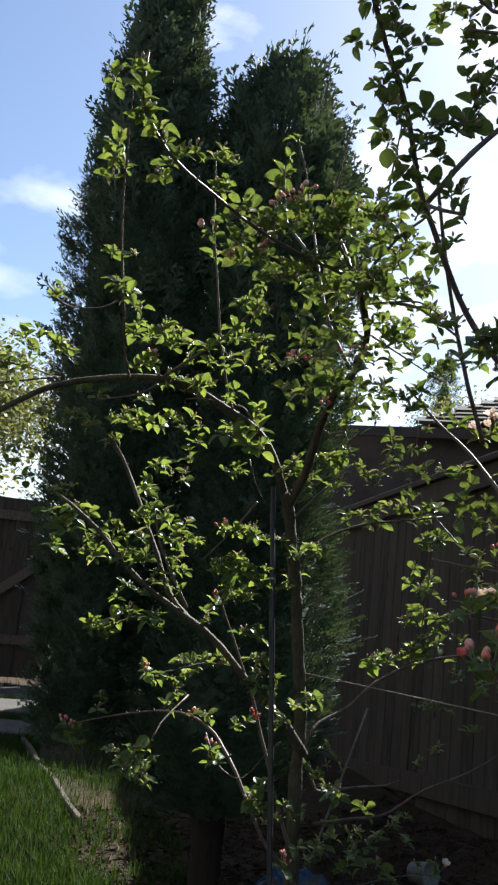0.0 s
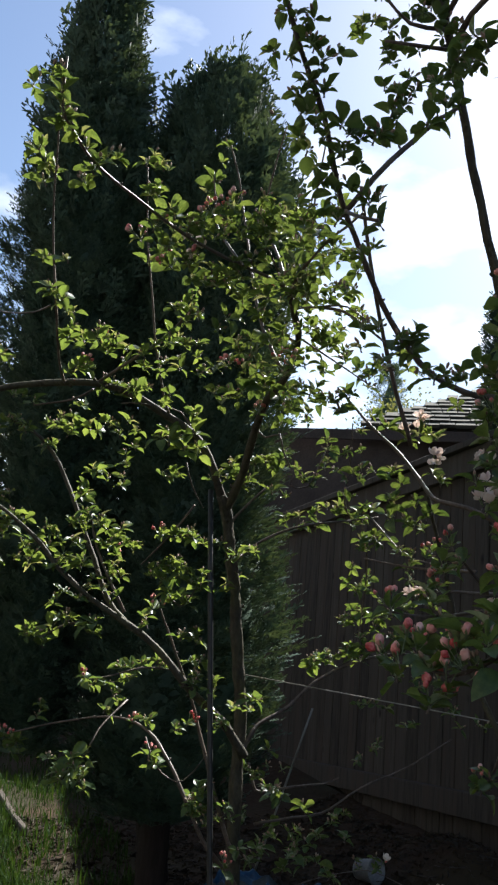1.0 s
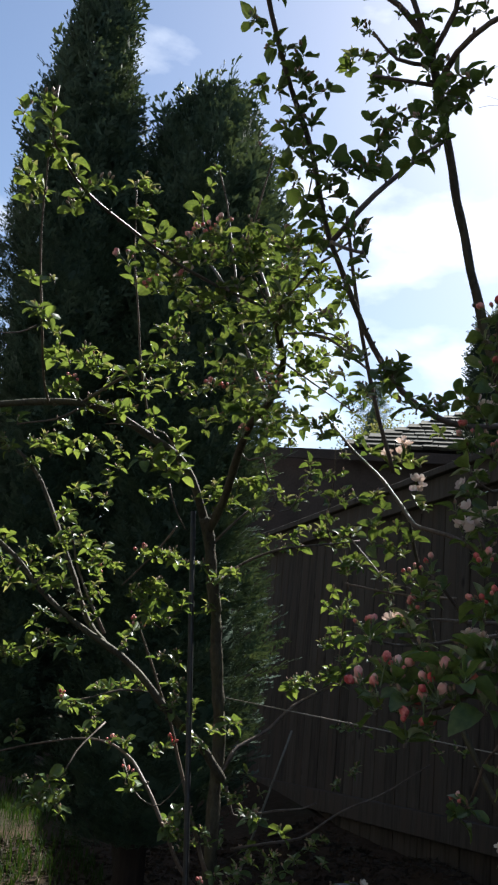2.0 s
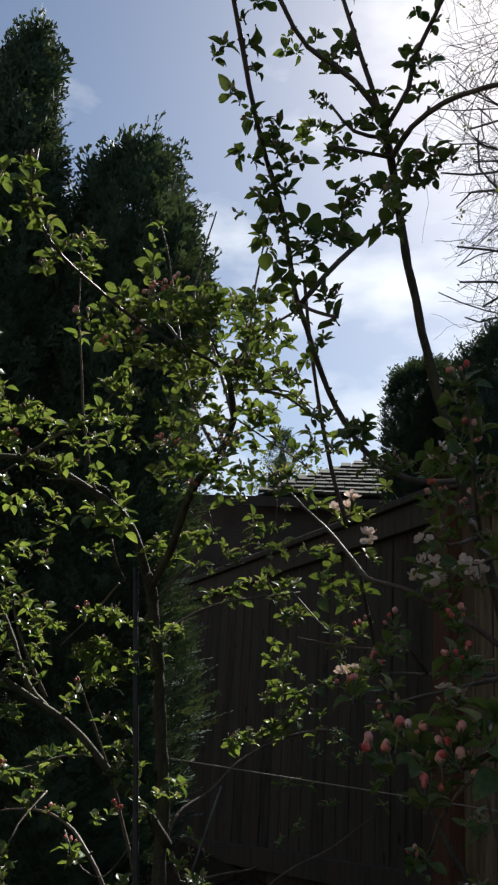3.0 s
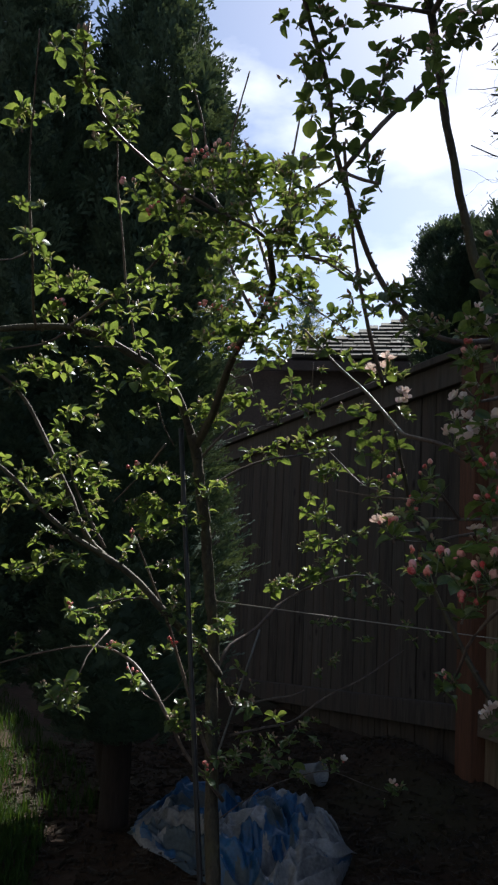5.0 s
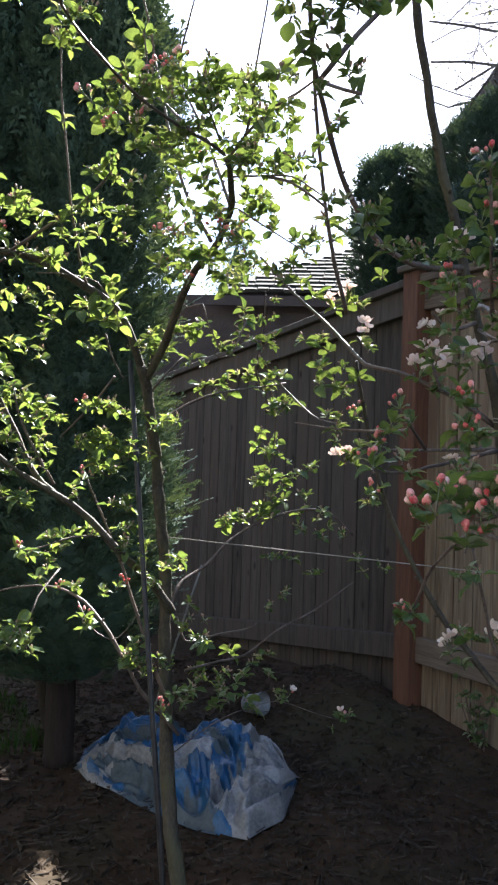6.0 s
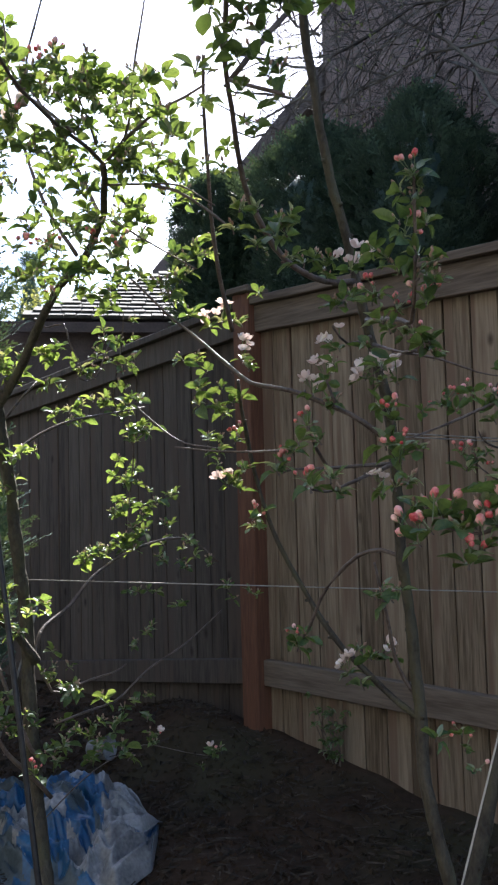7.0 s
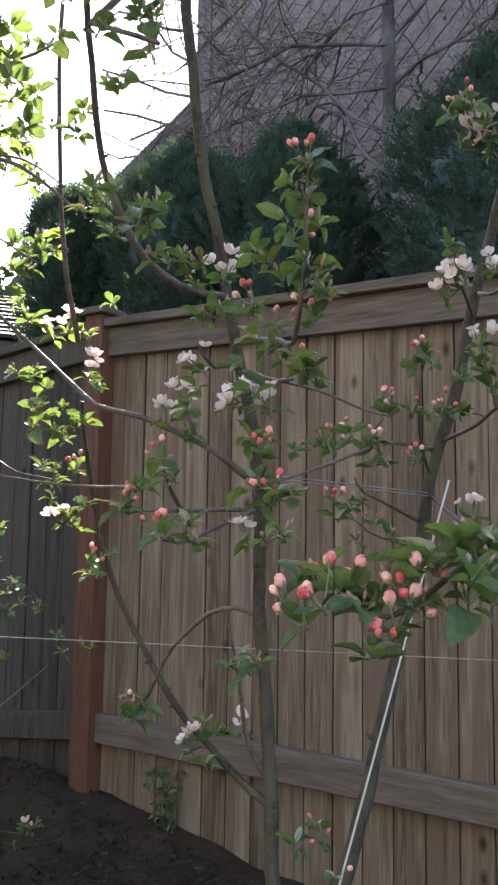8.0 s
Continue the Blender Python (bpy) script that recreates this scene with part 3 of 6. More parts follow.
# ---- trees beyond the garden ----
def leafy_tree(name, x, y, z0, r, tall, count, seed, mat, label):
    """Trunk, limbs and a loose crown of small leaf clumps with gaps."""
    rng = random.Random(seed)
    t = empty(name, (x, y, -0.1), label=label, category="tree")
    v, f = tube_data(smooth_path([(x, y, -0.15), (x + 0.05, y, z0 * 0.6), (x, y + 0.05, z0 + tall * 0.5)], 0.2), 0.09, 0.03, 8, 0.1, rng)
    link_mesh("trunk", mesh_of("trunk", v, f), GREYBARK, t, smooth=True)
    V, Fc = [], []
    clumps = []
    for i in range(26):
        a, u = rng.uniform(0, 6.28), rng.random()
        rr = r * math.sqrt(max(0.05, 1 - (2 * u - 1) ** 2)) * rng.uniform(0.45, 1.0)
        c = Vector((x + rr * math.cos(a), y + rr * math.sin(a), z0 + tall * u))
        clumps.append(c)
        vv, ff = tube_data([Vector((x, y, z0 + tall * u * 0.4)), (c + Vector((x, y, z0 + tall * u * 0.5))) / 2 + Vector((0, 0, 0.05)), c], 0.018, 0.005, 4, 0.1, rng)
        link_mesh("limb", mesh_of("limb", vv, ff), GREYBARK, t)
    for _ in range(count):
        c = clumps[rng.randrange(26)] + Vector((rng.gauss(0, 1), rng.gauss(0, 1), rng.gauss(0, 0.8))) * r * 0.2
        a = Vector((rng.uniform(-1, 1), rng.uniform(-1, 1), rng.uniform(-1, 0.5))).normalized() * rng.uniform(0.04, 0.07) * (0.6 + 0.4 * r)
        s = a.cross(Vector((rng.uniform(-1, 1), rng.uniform(-1, 1), 1))).normalized() * rng.uniform(0.014, 0.024) * (0.6 + 0.4 * r)
        k = len(V)
        V.extend([c, c + a * 0.5 + s, c + a, c + a * 0.5 - s])
        Fc.append((k, k + 1, k + 2, k + 3))
    link_mesh("crown", mesh_of("crown", V, Fc), mat, t)


leafy_tree("garden_tree", -8.6, -3.0, 0.8, 1.8, 2.7, 24000, 51, PALEGREEN, "pale green small-leaved tree beyond the far fence")
leafy_tree("garden_tree", -8.4, 4.3, 2.6, 1.1, 1.5, 3600, 52, PALEGREEN, "yellow-green bushy tree behind the shingled roof")
conifer("far_conifer", -9.2, 4.4, pillar(0.5, 0.6), 1.5, 5.0, 1500, 0.13, 53, HEDGE, "dark pointed conifer far behind the shingled roof", 0.07)


# ---- apple trees ----
def leaf_data(rng, length, young=False, broad=False):
    """A pointed oval leaf, or a broad one with a blunt tip, folded along the rib and curled, on a short stalk. Local: grows along +x."""
    V, Fc = [], []
    fold, curl, w = rng.uniform(0.35, 1.0) + 0.4 * young, rng.uniform(-0.2, 1.25), length * (rng.uniform(0.14, 0.2) if young else rng.uniform(0.23, 0.34))
    stalk = length * 0.2
    rows = ((0.0, 0.16), (0.17, 0.78), (0.42, 1.0), (0.68, 0.88), (0.88, 0.46), (1.0, 0.03))
    if broad:
        w, fold = length * rng.uniform(0.29, 0.35), fold * 0.6
        rows = ((0.0, 0.14), (0.2, 0.66), (0.48, 0.96), (0.74, 0.97), (0.92, 0.62), (1.0, 0.06))
    V += [(0, -0.0009, 0), (0, 0.0009, 0), (stalk, 0.0009, 0), (stalk, -0.0009, 0)]
    Fc.append((0, 1, 2, 3))
    for u, k in rows:
        a = curl * u
        x, z = stalk + length * (u - 0.18 * curl * u * u), -length * a * u * 0.55
        ww = w * k
        wav = 0.16 * ww * math.sin(u * 11 + fold * 20)
        V += [(x, -ww, z + ww * fold + wav), (x, -ww * 0.5, z + ww * fold * 0.42), (x, 0, z), (x, ww * 0.5, z + ww * fold * 0.42), (x, ww, z + ww * fold - wav)]
    for i in range(5):
        for j in range(4):
            a = 4 + i * 5 + j
            Fc.append((a, a + 1, a + 6, a + 5))
    return np.array(V), Fc


def spur_foot(rng):
    """The short, ringed woody foot of a spur."""
    v, f = tube_data([Vector((0, 0, -0.15)), Vector((0.02, 0.015, -0.08)), Vector((0, 0, 0.03)), Vector((0, 0, 0.1))], 0.05, 0.03, 5, 0.25, rng)
    return mesh_of("spur", [tuple(q) for q in v], f)


def bud_mesh(rng, r, mat):
    """A closed bud on its stalk: a pointed egg of furled, overlapping petals in a cup of five sepals."""
    V, Fc, mi, cols, rows = [], [], [], 15, 7
    lean, loose = rng.uniform(-0.3, 0.3), rng.uniform(0.28, 0.55)
    for i in range(rows + 1):
        u = i / rows
        rad = r * (0.30 + 0.72 * math.sin(u ** 0.85 * 2.9)) * (1 if u < 0.97 else 0.3)
        for k in range(cols):
            a = 2 * math.pi * k / cols
            saw = (k * 3 / cols + u * 0.9) % 1.0
            q = max(0.02 * r, rad * (1 + loose * saw - 0.12))
            V.append((q * math.cos(a) + lean * r * u, q * math.sin(a), r * (2.6 + 2.7 * u + 0.25 * saw * u)))
    for i in range(rows):
        for k in range(cols):
            a, c = i * cols + k, i * cols + (k + 1) % cols
            Fc.append((a, c, c + cols, a + cols))
            mi.append(0)
    Fc.append(tuple(range(rows * cols, rows * cols + cols)))
    mi.append(0)
    for n in range(5):  # sepals, tips bent out
        a, k = 2 * math.pi * n / 5 + rng.uniform(-0.2, 0.2), len(V)
        for q, z, w in ((0.2, 2.2, 0.2), (0.95, 3.0, 0.34), (1.3, 3.9, 0.03)):
            for sgn in (-1, 1):
                V.append((r * (q * math.cos(a) - sgn * w * math.sin(a)), r * (q * math.sin(a) + sgn * w * math.cos(a)), r * z))
        Fc += [(k, k + 1, k + 3, k + 2), (k + 2, k + 3, k + 5, k + 4)]
        mi += [1, 1]
    k = len(V)
    for z, q in ((-3.5, 0.15), (1.9, 0.17), (2.7, 0.42)):
        V += [(q * r * math.cos(a), q * r * math.sin(a), z * r) for a in (0, 1.26, 2.51, 3.77, 5.03)]
    for m in (0, 5):
        for n in range(5):
            Fc.append((k + m + n, k + m + (n + 1) % 5, k + m + 5 + (n + 1) % 5, k + m + 5 + n))
            mi.append(1)
    me = mesh_of("bud", V, Fc)
    me.materials.append(mat), me.materials.append(YOUNG)
    me.polygons.foreach_set("material_index", mi)
    me.shade_smooth()
    return me


def flower_mesh(rng, r):
    """An open blossom: five cupped petals round a boss of stamens."""
    V, Fc, mi = [], [], []
    cup = rng.uniform(0.45, 1.3)
    for i in range(5):
        a0 = 2 * math.pi * i / 5 + rng.uniform(-0.12, 0.12)
        k = len(V)
        for u, w in ((0.1, 0.12), (0.4, 0.46), (0.75, 0.56), (1.0, 0.26)):
            for s in (-1, 0, 1):
                x, y = r * u, r * w * s
                z = r * (cup * u * u + 0.1 * s * s * w) + r * 1.6
                V.append((x * math.cos(a0) - y * math.sin(a0), x * math.sin(a0) + y * math.cos(a0), z))
        for i2 in range(3):
            for j in range(2):
                a = k + i2 * 3 + j
                Fc.append((a, a + 1, a + 4, a + 3))
                mi.append(0)
    for i in range(9):
        a, k = 2 * math.pi * i / 9, len(V)
        V += [(0.02 * r * math.cos(a), 0.02 * r * math.sin(a), 1.6 * r), (0.26 * r * math.cos(a), 0.26 * r * math.sin(a), 2.02 * r), (0.3 * r * math.cos(a + 0.2), 0.3 * r * math.sin(a + 0.2), 2.02 * r)]
        Fc.append((k, k + 1, k + 2))
        mi.append(1)
    k = len(V)
    for z, q in ((0, 0.07), (1.62, 0.1)):
        V += [(q * r * math.cos(a), q * r * math.sin(a), z * r) for a in (0, 1.57, 3.14, 4.71)]
    for j in range(4):
        Fc.append((k + j, k + (j + 1) % 4, k + 4 + (j + 1) % 4, k + 4 + j))
        mi.append(2)
    me = mesh_of("flower", V, Fc)
    for q in (PETAL, STAMEN, LEAF):
        me.materials.append(q)
    me.polygons.foreach_set("material_index", mi)
    me.shade_smooth()
    return me


rng_t = random.Random(77)
LEAVES = []
for k in range(16):
    lv, lf = leaf_data(rng_t, 1.0, k > 10, k in (0, 4, 8))
    LEAVES.append((lv, lf, mesh_of("leaf", lv.tolist(), lf)))
for k, q in enumerate(LEAVES):
    q[2].materials.append(YOUNG if k > 12 else LEAF)
    q[2].shade_smooth()
FEET = [spur_foot(rng_t) for _ in range(4)]
for q in FEET:
    q.materials.append(TWIG)
BUDS = [bud_mesh(rng_t, 0.0032 * s, q) for s, q in ((0.7, PINK), (0.85, PINK), (1.0, PINK), (1.1, PINK), (0.9, PINK), (1.15, PALEBUD), (0.95, PALEBUD))]
FLOWERS = [flower_mesh(rng_t, 0.0102 * s) for s in (0.8, 1.0, 1.12)]
CLUB_V = [Vector((r * math.cos(a), r * math.sin(a), z)) for z, r in ((0, 0.0006), (0.016, 0.0007), (0.0185, 0.0026), (0.023, 0.0028), (0.027, 0.0008)) for a in (0, 1.26, 2.51, 3.77, 5.03)]
CLUB_F = [(5 * j + i, 5 * j + (i + 1) % 5, 5 * j + 5 + (i + 1) % 5, 5 * j + 5 + i) for j in range(4) for i in range(5)]
CLUB_M = [1] * 10 + [2] * 10
CROWN = {}  # leaves past the first few hundred of a tree, joined at the end


def limb(tree, pts, r0, r1):
    if tree is apple_a and r0 < 0.0095:
        r0, r1 = r0 * 0.72, r1 * 0.75
    path = smooth_path(pts, 0.025)
    for i in range(1, len(path) - 1):
        path[i] = path[i] + Vector(noise.noise_vector(path[i] * 14)) * min(0.004, r0 * 0.35)
    v, f = tube_data(path, r0, r1, 8 if r0 > 0.008 else 6, 0.09, rng_t)
    n = len(path) - 1
    for i in range(2, n - 1):  # stubs and knuckles where old spurs sat
        if r0 < 0.0034 or rng_t.random() > 0.3:
            continue
        r = r0 + (r1 - r0) * i / n
        d = (path[i + 1] - path[i]).normalized()
        out = (d.cross(Vector((rng_t.gauss(0, 1), rng_t.gauss(0, 1), rng_t.gauss(0, 1)))).normalized() + d * 0.5).normalized()
        l = r * rng_t.uniform(0.8, 1.6) + rng_t.uniform(0.001, 0.006)
        sv, sf = tube_data([path[i], path[i] + out * l * 0.7, path[i] + out * l], min(r * 0.6, 0.005), min(r * 0.42, 0.0028), 5, 0.2, rng_t)
        k = len(v)
        v = list(v) + list(sv)
        f = list(f) + [tuple(x + k for x in q) for q in sf]
    first = not tree.children
    link_mesh("trunk" if first else "branch", mesh_of("branch", v, f), BARK if r0 > 0.006 else TWIG, tree, smooth=True)


def spurs(tree, places, size, buds, flowers, young=0.24):
    """Leafy spurs at places; each may carry buds and open flowers."""
    kept = CROWN.setdefault(tree, [0, [], [], 0, []])
    for p in places:
        for sub in range(1 if buds or flowers else 1 + (rng_t.random() < (0.95 if tree is apple_a else 0.3)) + (tree is apple_a and rng_t.random() < 0.25)):
            q = Vector(p) + (Vector((rng_t.gauss(0, 1), rng_t.gauss(0, 1), rng_t.gauss(0, 1))) * 0.015 if sub else Vector())
            s = size * rng_t.uniform(0.72, 1.1) * (0.8 if sub else 1)
            m = Matrix.Translation(q) @ Euler((rng_t.uniform(-0.6, 0.6), rng_t.uniform(-0.6, 0.6), rng_t.uniform(0, 6.28))).to_matrix().to_4x4()
            c = link_mesh("spur", FEET[rng_t.randrange(4)], None, tree, m @ Matrix.Scale(s, 4)) if (not sub) else None
            n = rng_t.randint(5, 8)
            for i in range(n):
                k = rng_t.uniform(0.45, 1.05)
                t = Euler((rng_t.uniform(-0.7, 0.7), -rng_t.uniform(-0.25, 1.0), 2 * math.pi * i / n + rng_t.uniform(-0.45, 0.45))).to_matrix().to_4x4() @ Matrix.Scale(k, 4)
                fresh = rng_t.random() < young
                pick = rng_t.randrange(13, 16) if fresh else rng_t.randrange(13)
                lv, lf, me = LEAVES[pick]
                if fresh:  # new leaves stand upright in the middle
                    t = Euler((rng_t.uniform(-0.4, 0.4), -rng_t.uniform(0.7, 1.4), rng_t.uniform(0, 6.28))).to_matrix().to_4x4() @ Matrix.Scale(k * 0.8, 4)
                if c and kept[0] < 300:
                    kept[0] += 1
                    link_mesh("leaf", me, None, c, t)
                else:
                    w = np.array(m @ Matrix.Scale(s, 4) @ t)
                    kept[1].append(lv @ w[:3, :3].T + w[:3, 3])
                    kept[2] += [tuple(x + kept[3] for x in f) for f in lf]
                    kept[3] += len(lv)
                    kept[4] += [int(fresh)] * len(lf)
            if not (buds or flowers):  # tight buds in the heart of the rosette
                for i in range(rng_t.randint(1, 4)):
                    w = m @ Euler((rng_t.uniform(0.15, 0.9), 0, rng_t.uniform(0, 6.28))).to_matrix().to_4x4() @ Matrix.Scale(rng_t.uniform(0.5, 0.85), 4)
                    kept[1].append(np.array([tuple(w @ q) for q in CLUB_V]))
                    kept[2] += [tuple(x + kept[3] for x in f) for f in CLUB_F]
                    kept[3] += len(CLUB_V)
                    kept[4] += CLUB_M
            for kind, n, pool in (("bud", buds, BUDS), ("flower", flowers, FLOWERS)):
                for i in range(n + (rng_t.randint(1, 3) if n > 1 else 0)):
                    tip = Euler((rng_t.uniform(0.2, 0.8), 0, rng_t.uniform(0, 6.28))).to_matrix().to_4x4()
                    link_mesh(kind, pool[rng_t.randrange(len(pool))], None, c, Matrix.Scale(1 / s, 4) @ tip @ Matrix.Translation((0, 0, 0.01 + 0.012 * rng_t.random())))


apple_a = empty("apple_tree", (0.74, -1.5, -0.11), label="young apple tree in fresh leaf and bud, tied to a wire", category="apple tree", group="apple trees")
apple_b = empty("apple_tree", (1.6, -1.22, -0.1), label="slim apple tree with pink buds and white blossom", category="apple tree", group="apple trees")
apple_c = empty("apple_tree", (1.75, -1.0, -0.1), label="leaning apple tree with blossom beside a white rod", category="apple tree", group="apple trees")
# first apple tree: trunk, limbs and shoots, then its leaf rosettes
limb(apple_a, [(0.95, -1.56, -0.17), (0.914, -1.558, -0.058), (0.867, -1.556, 0.086), (0.82, -1.556, 0.2), (0.791, -1.552, 0.331), (0.77, -1.553, 0.513), (0.747, -1.553, 0.752), (0.767, -1.595, 1.001), (0.803, -1.646, 1.195), (0.822, -1.67, 1.236)], 0.0195, 0.0135)
limb(apple_a, [(0.807, -1.656, 1.219), (0.826, -1.697, 1.299), (0.843, -1.754, 1.367), (0.843, -1.82, 1.403), (0.833, -1.901, 1.439), (0.812, -1.991, 1.459), (0.772, -2.124, 1.445), (0.738, -2.241, 1.406), (0.715, -2.351, 1.334)], 0.0105, 0.006)
limb(apple_a, [(0.808, -1.995, 1.446), (0.776, -2.033, 1.422), (0.743, -2.116, 1.402)], 0.004, 0.003)
limb(apple_a, [(0.807, -1.651, 1.206), (0.89, -1.651, 1.272), (1.077, -1.681, 1.392), (1.172, -1.668, 1.457), (1.232, -1.675, 1.504), (1.307, -1.719, 1.536), (1.346, -1.75, 1.555)], 0.0105, 0.0055)
limb(apple_a, [(1.347, -1.751, 1.558), (1.371, -1.797, 1.564), (1.407, -1.86, 1.558), (1.46, -1.939, 1.552), (1.51, -2.011, 1.551), (1.655, -2.145, 1.537), (1.713, -2.192, 1.548), (1.741, -2.209, 1.557), (1.77, -2.214, 1.604)], 0.005, 0.002)
limb(apple_a, [(1.345, -1.75, 1.554), (1.389, -1.743, 1.581), (1.408, -1.741, 1.614), (1.428, -1.744, 1.699), (1.451, -1.744, 1.776), (1.463, -1.743, 1.829)], 0.0042, 0.0018)
limb(apple_a, [(1.392, -1.742, 1.585), (1.464, -1.732, 1.609), (1.526, -1.726, 1.613), (1.566, -1.718, 1.622)], 0.0045, 0.0025)
limb(apple_a, [(1.365, -1.776, 1.576), (1.386, -1.807, 1.605), (1.405, -1.838, 1.627), (1.425, -1.841, 1.665)], 0.003, 0.0015)
limb(apple_a, [(1.317, -1.723, 1.537), (1.405, -1.712, 1.516), (1.476, -1.693, 1.497), (1.537, -1.677, 1.452)], 0.0028, 0.0018)
limb(apple_a, [(1.284, -1.686, 1.492), (1.357, -1.641, 1.434), (1.425, -1.617, 1.387)], 0.003, 0.0018)
limb(apple_a, [(1.145, -1.668, 1.465), (1.068, -1.7, 1.603), (0.973, -1.725, 1.873), (0.983, -1.746, 1.948), (0.996, -1.781, 2.028)], 0.006, 0.0025)
limb(apple_a, [(1.244, -1.68, 1.508), (1.115, -1.674, 1.695), (0.991, -1.679, 1.877), (1.029, -1.676, 1.987), (1.065, -1.672, 2.061)], 0.006, 0.0025)
limb(apple_a, [(1.439, -1.87, 1.545), (1.355, -1.877, 1.617), (1.274, -1.872, 1.684), (1.268, -1.888, 1.792)], 0.004, 0.002)
limb(apple_a, [(0.791, -2.058, 1.452), (0.887, -2.087, 1.477), (0.997, -2.115, 1.541), (1.068, -2.145, 1.655), (1.133, -2.162, 1.73), (1.194, -2.172, 1.808), (1.262, -2.184, 1.886)], 0.0045, 0.002)
limb(apple_a, [(0.844, -1.82, 1.407), (0.868, -1.844, 1.445), (0.912, -1.887, 1.559), (0.964, -1.921, 1.668), (1.005, -1.948, 1.751), (1.064, -1.976, 1.88)], 0.0042, 0.002)
limb(apple_a, [(0.812, -1.991, 1.459), (0.867, -1.93, 1.51), (0.916, -1.869, 1.562), (0.971, -1.837, 1.605), (0.987, -1.821, 1.636)], 0.006, 0.003)
limb(apple_a, [(0.843, -1.754, 1.367), (0.824, -1.789, 1.422), (0.852, -1.89, 1.421), (0.842, -1.933, 1.416)], 0.004, 0.002)
limb(apple_a, [(0.834, -1.857, 0.922), (0.782, -1.904, 0.981), (0.745, -1.949, 1.091), (0.695, -1.984, 1.182), (0.621, -2.028, 1.294), (0.556, -2.092, 1.373), (0.507, -2.205, 1.423)], 0.009, 0.005)
limb(apple_a, [(0.782, -1.546, 0.648), (0.8, -1.61, 0.724), (0.837, -1.695, 0.788), (0.829, -1.801, 0.891), (0.834, -1.857, 0.925), (0.824, -1.949, 0.978), (0.813, -2.022, 1.039), (0.798, -2.083, 1.101), (0.776, -2.174, 1.167)], 0.011, 0.004)
limb(apple_a, [(0.83, -1.872, 0.954), (0.821, -1.91, 1.018), (0.816, -1.946, 1.09), (0.818, -1.971, 1.169)], 0.005, 0.003)
limb(apple_a, [(0.812, -1.547, 0.437), (0.813, -1.578, 0.467), (0.802, -1.62, 0.578), (0.784, -1.662, 0.708), (0.789, -1.686, 0.769), (0.792, -1.746, 0.892), (0.799, -1.785, 0.971)], 0.0075, 0.003)
limb(apple_a, [(0.829, -1.54, 0.36), (0.827, -1.584, 0.413), (0.821, -1.64, 0.476), (0.808, -1.683, 0.555), (0.76, -1.717, 0.628), (0.659, -1.747, 0.678), (0.538, -1.809, 0.69), (0.419, -1.928, 0.654), (0.359, -2.058, 0.61)], 0.0075, 0.0025)
limb(apple_a, [(0.736, -1.772, 0.678), (0.772, -1.752, 0.624), (0.787, -1.721, 0.598), (0.796, -1.691, 0.596), (0.8, -1.656, 0.635), (0.8, -1.633, 0.674)], 0.0025, 0.0015)
limb(apple_a, [(0.815, -1.753, 0.837), (0.818, -1.819, 0.837), (0.816, -1.879, 0.818), (0.816, -1.94, 0.805)], 0.0035, 0.002)
limb(apple_a, [(0.781, -1.834, 0.763), (0.846, -1.903, 0.711), (0.89, -1.935, 0.663), (0.913, -1.973, 0.618)], 0.0035, 0.002)
limb(apple_a, [(0.832, -1.775, 0.998), (0.84, -1.748, 0.976), (0.848, -1.721, 1.016)], 0.003, 0.002)
limb(apple_a, [(0.817, -1.942, 0.924), (0.819, -1.991, 0.921), (0.832, -2.059, 0.882)], 0.004, 0.002)
limb(apple_a, [(0.77, -1.55, 0.65), (0.75, -1.52, 0.69), (0.735, -1.494, 0.713), (0.722, -1.424, 0.75), (0.714, -1.342, 0.816), (0.719, -1.25, 0.865), (0.758, -1.138, 0.9), (0.786, -1.061, 0.883), (0.804, -1.003, 0.831)], 0.0075, 0.0035)
limb(apple_a, [(0.772, -1.605, 1.09), (0.735, -1.56, 1.125), (0.741, -1.502, 1.164), (0.764, -1.428, 1.197), (0.782, -1.3, 1.224), (0.794, -1.235, 1.238)], 0.0055, 0.003)
limb(apple_a, [(0.786, -1.255, 1.238), (0.851, -1.231, 1.18), (0.956, -1.244, 1.135), (1.073, -1.242, 1.114)], 0.0035, 0.002)
limb(apple_a, [(0.8, -1.634, 1.181), (0.799, -1.592, 1.23), (0.801, -1.546, 1.278)], 0.005, 0.003)
limb(apple_a, [(0.947, -1.641, 1.383), (0.969, -1.627, 1.362), (1.0, -1.606, 1.367), (1.007, -1.597, 1.329), (1.009, -1.569, 1.276), (1.004, -1.576, 1.257), (1.002, -1.53, 1.26), (1.01, -1.496, 1.345)], 0.0035, 0.002)
limb(apple_a, [(0.763, -1.299, 1.235), (0.803, -1.338, 1.263), (0.867, -1.359, 1.368), (0.907, -1.381, 1.443)], 0.0035, 0.002)
limb(apple_a, [(0.788, -1.536, 0.636), (0.807, -1.521, 0.579), (0.802, -1.48, 0.578), (0.793, -1.42, 0.585), (0.786, -1.336, 0.59), (0.781, -1.297, 0.602)], 0.005, 0.002)
limb(apple_a, [(0.804, -1.517, 0.506), (0.808, -1.421, 0.52), (0.815, -1.353, 0.531), (0.809, -1.25, 0.586), (0.819, -1.135, 0.635), (0.826, -1.013, 0.704)], 0.0045, 0.002)
limb(apple_a, [(0.828, -1.764, 1.304), (0.817, -1.742, 1.254), (0.81, -1.708, 1.206)], 0.003, 0.002)
limb(apple_a, [(0.795, -1.725, 1.212), (0.736, -1.763, 1.137), (0.67, -1.809, 1.066)], 0.004, 0.002)
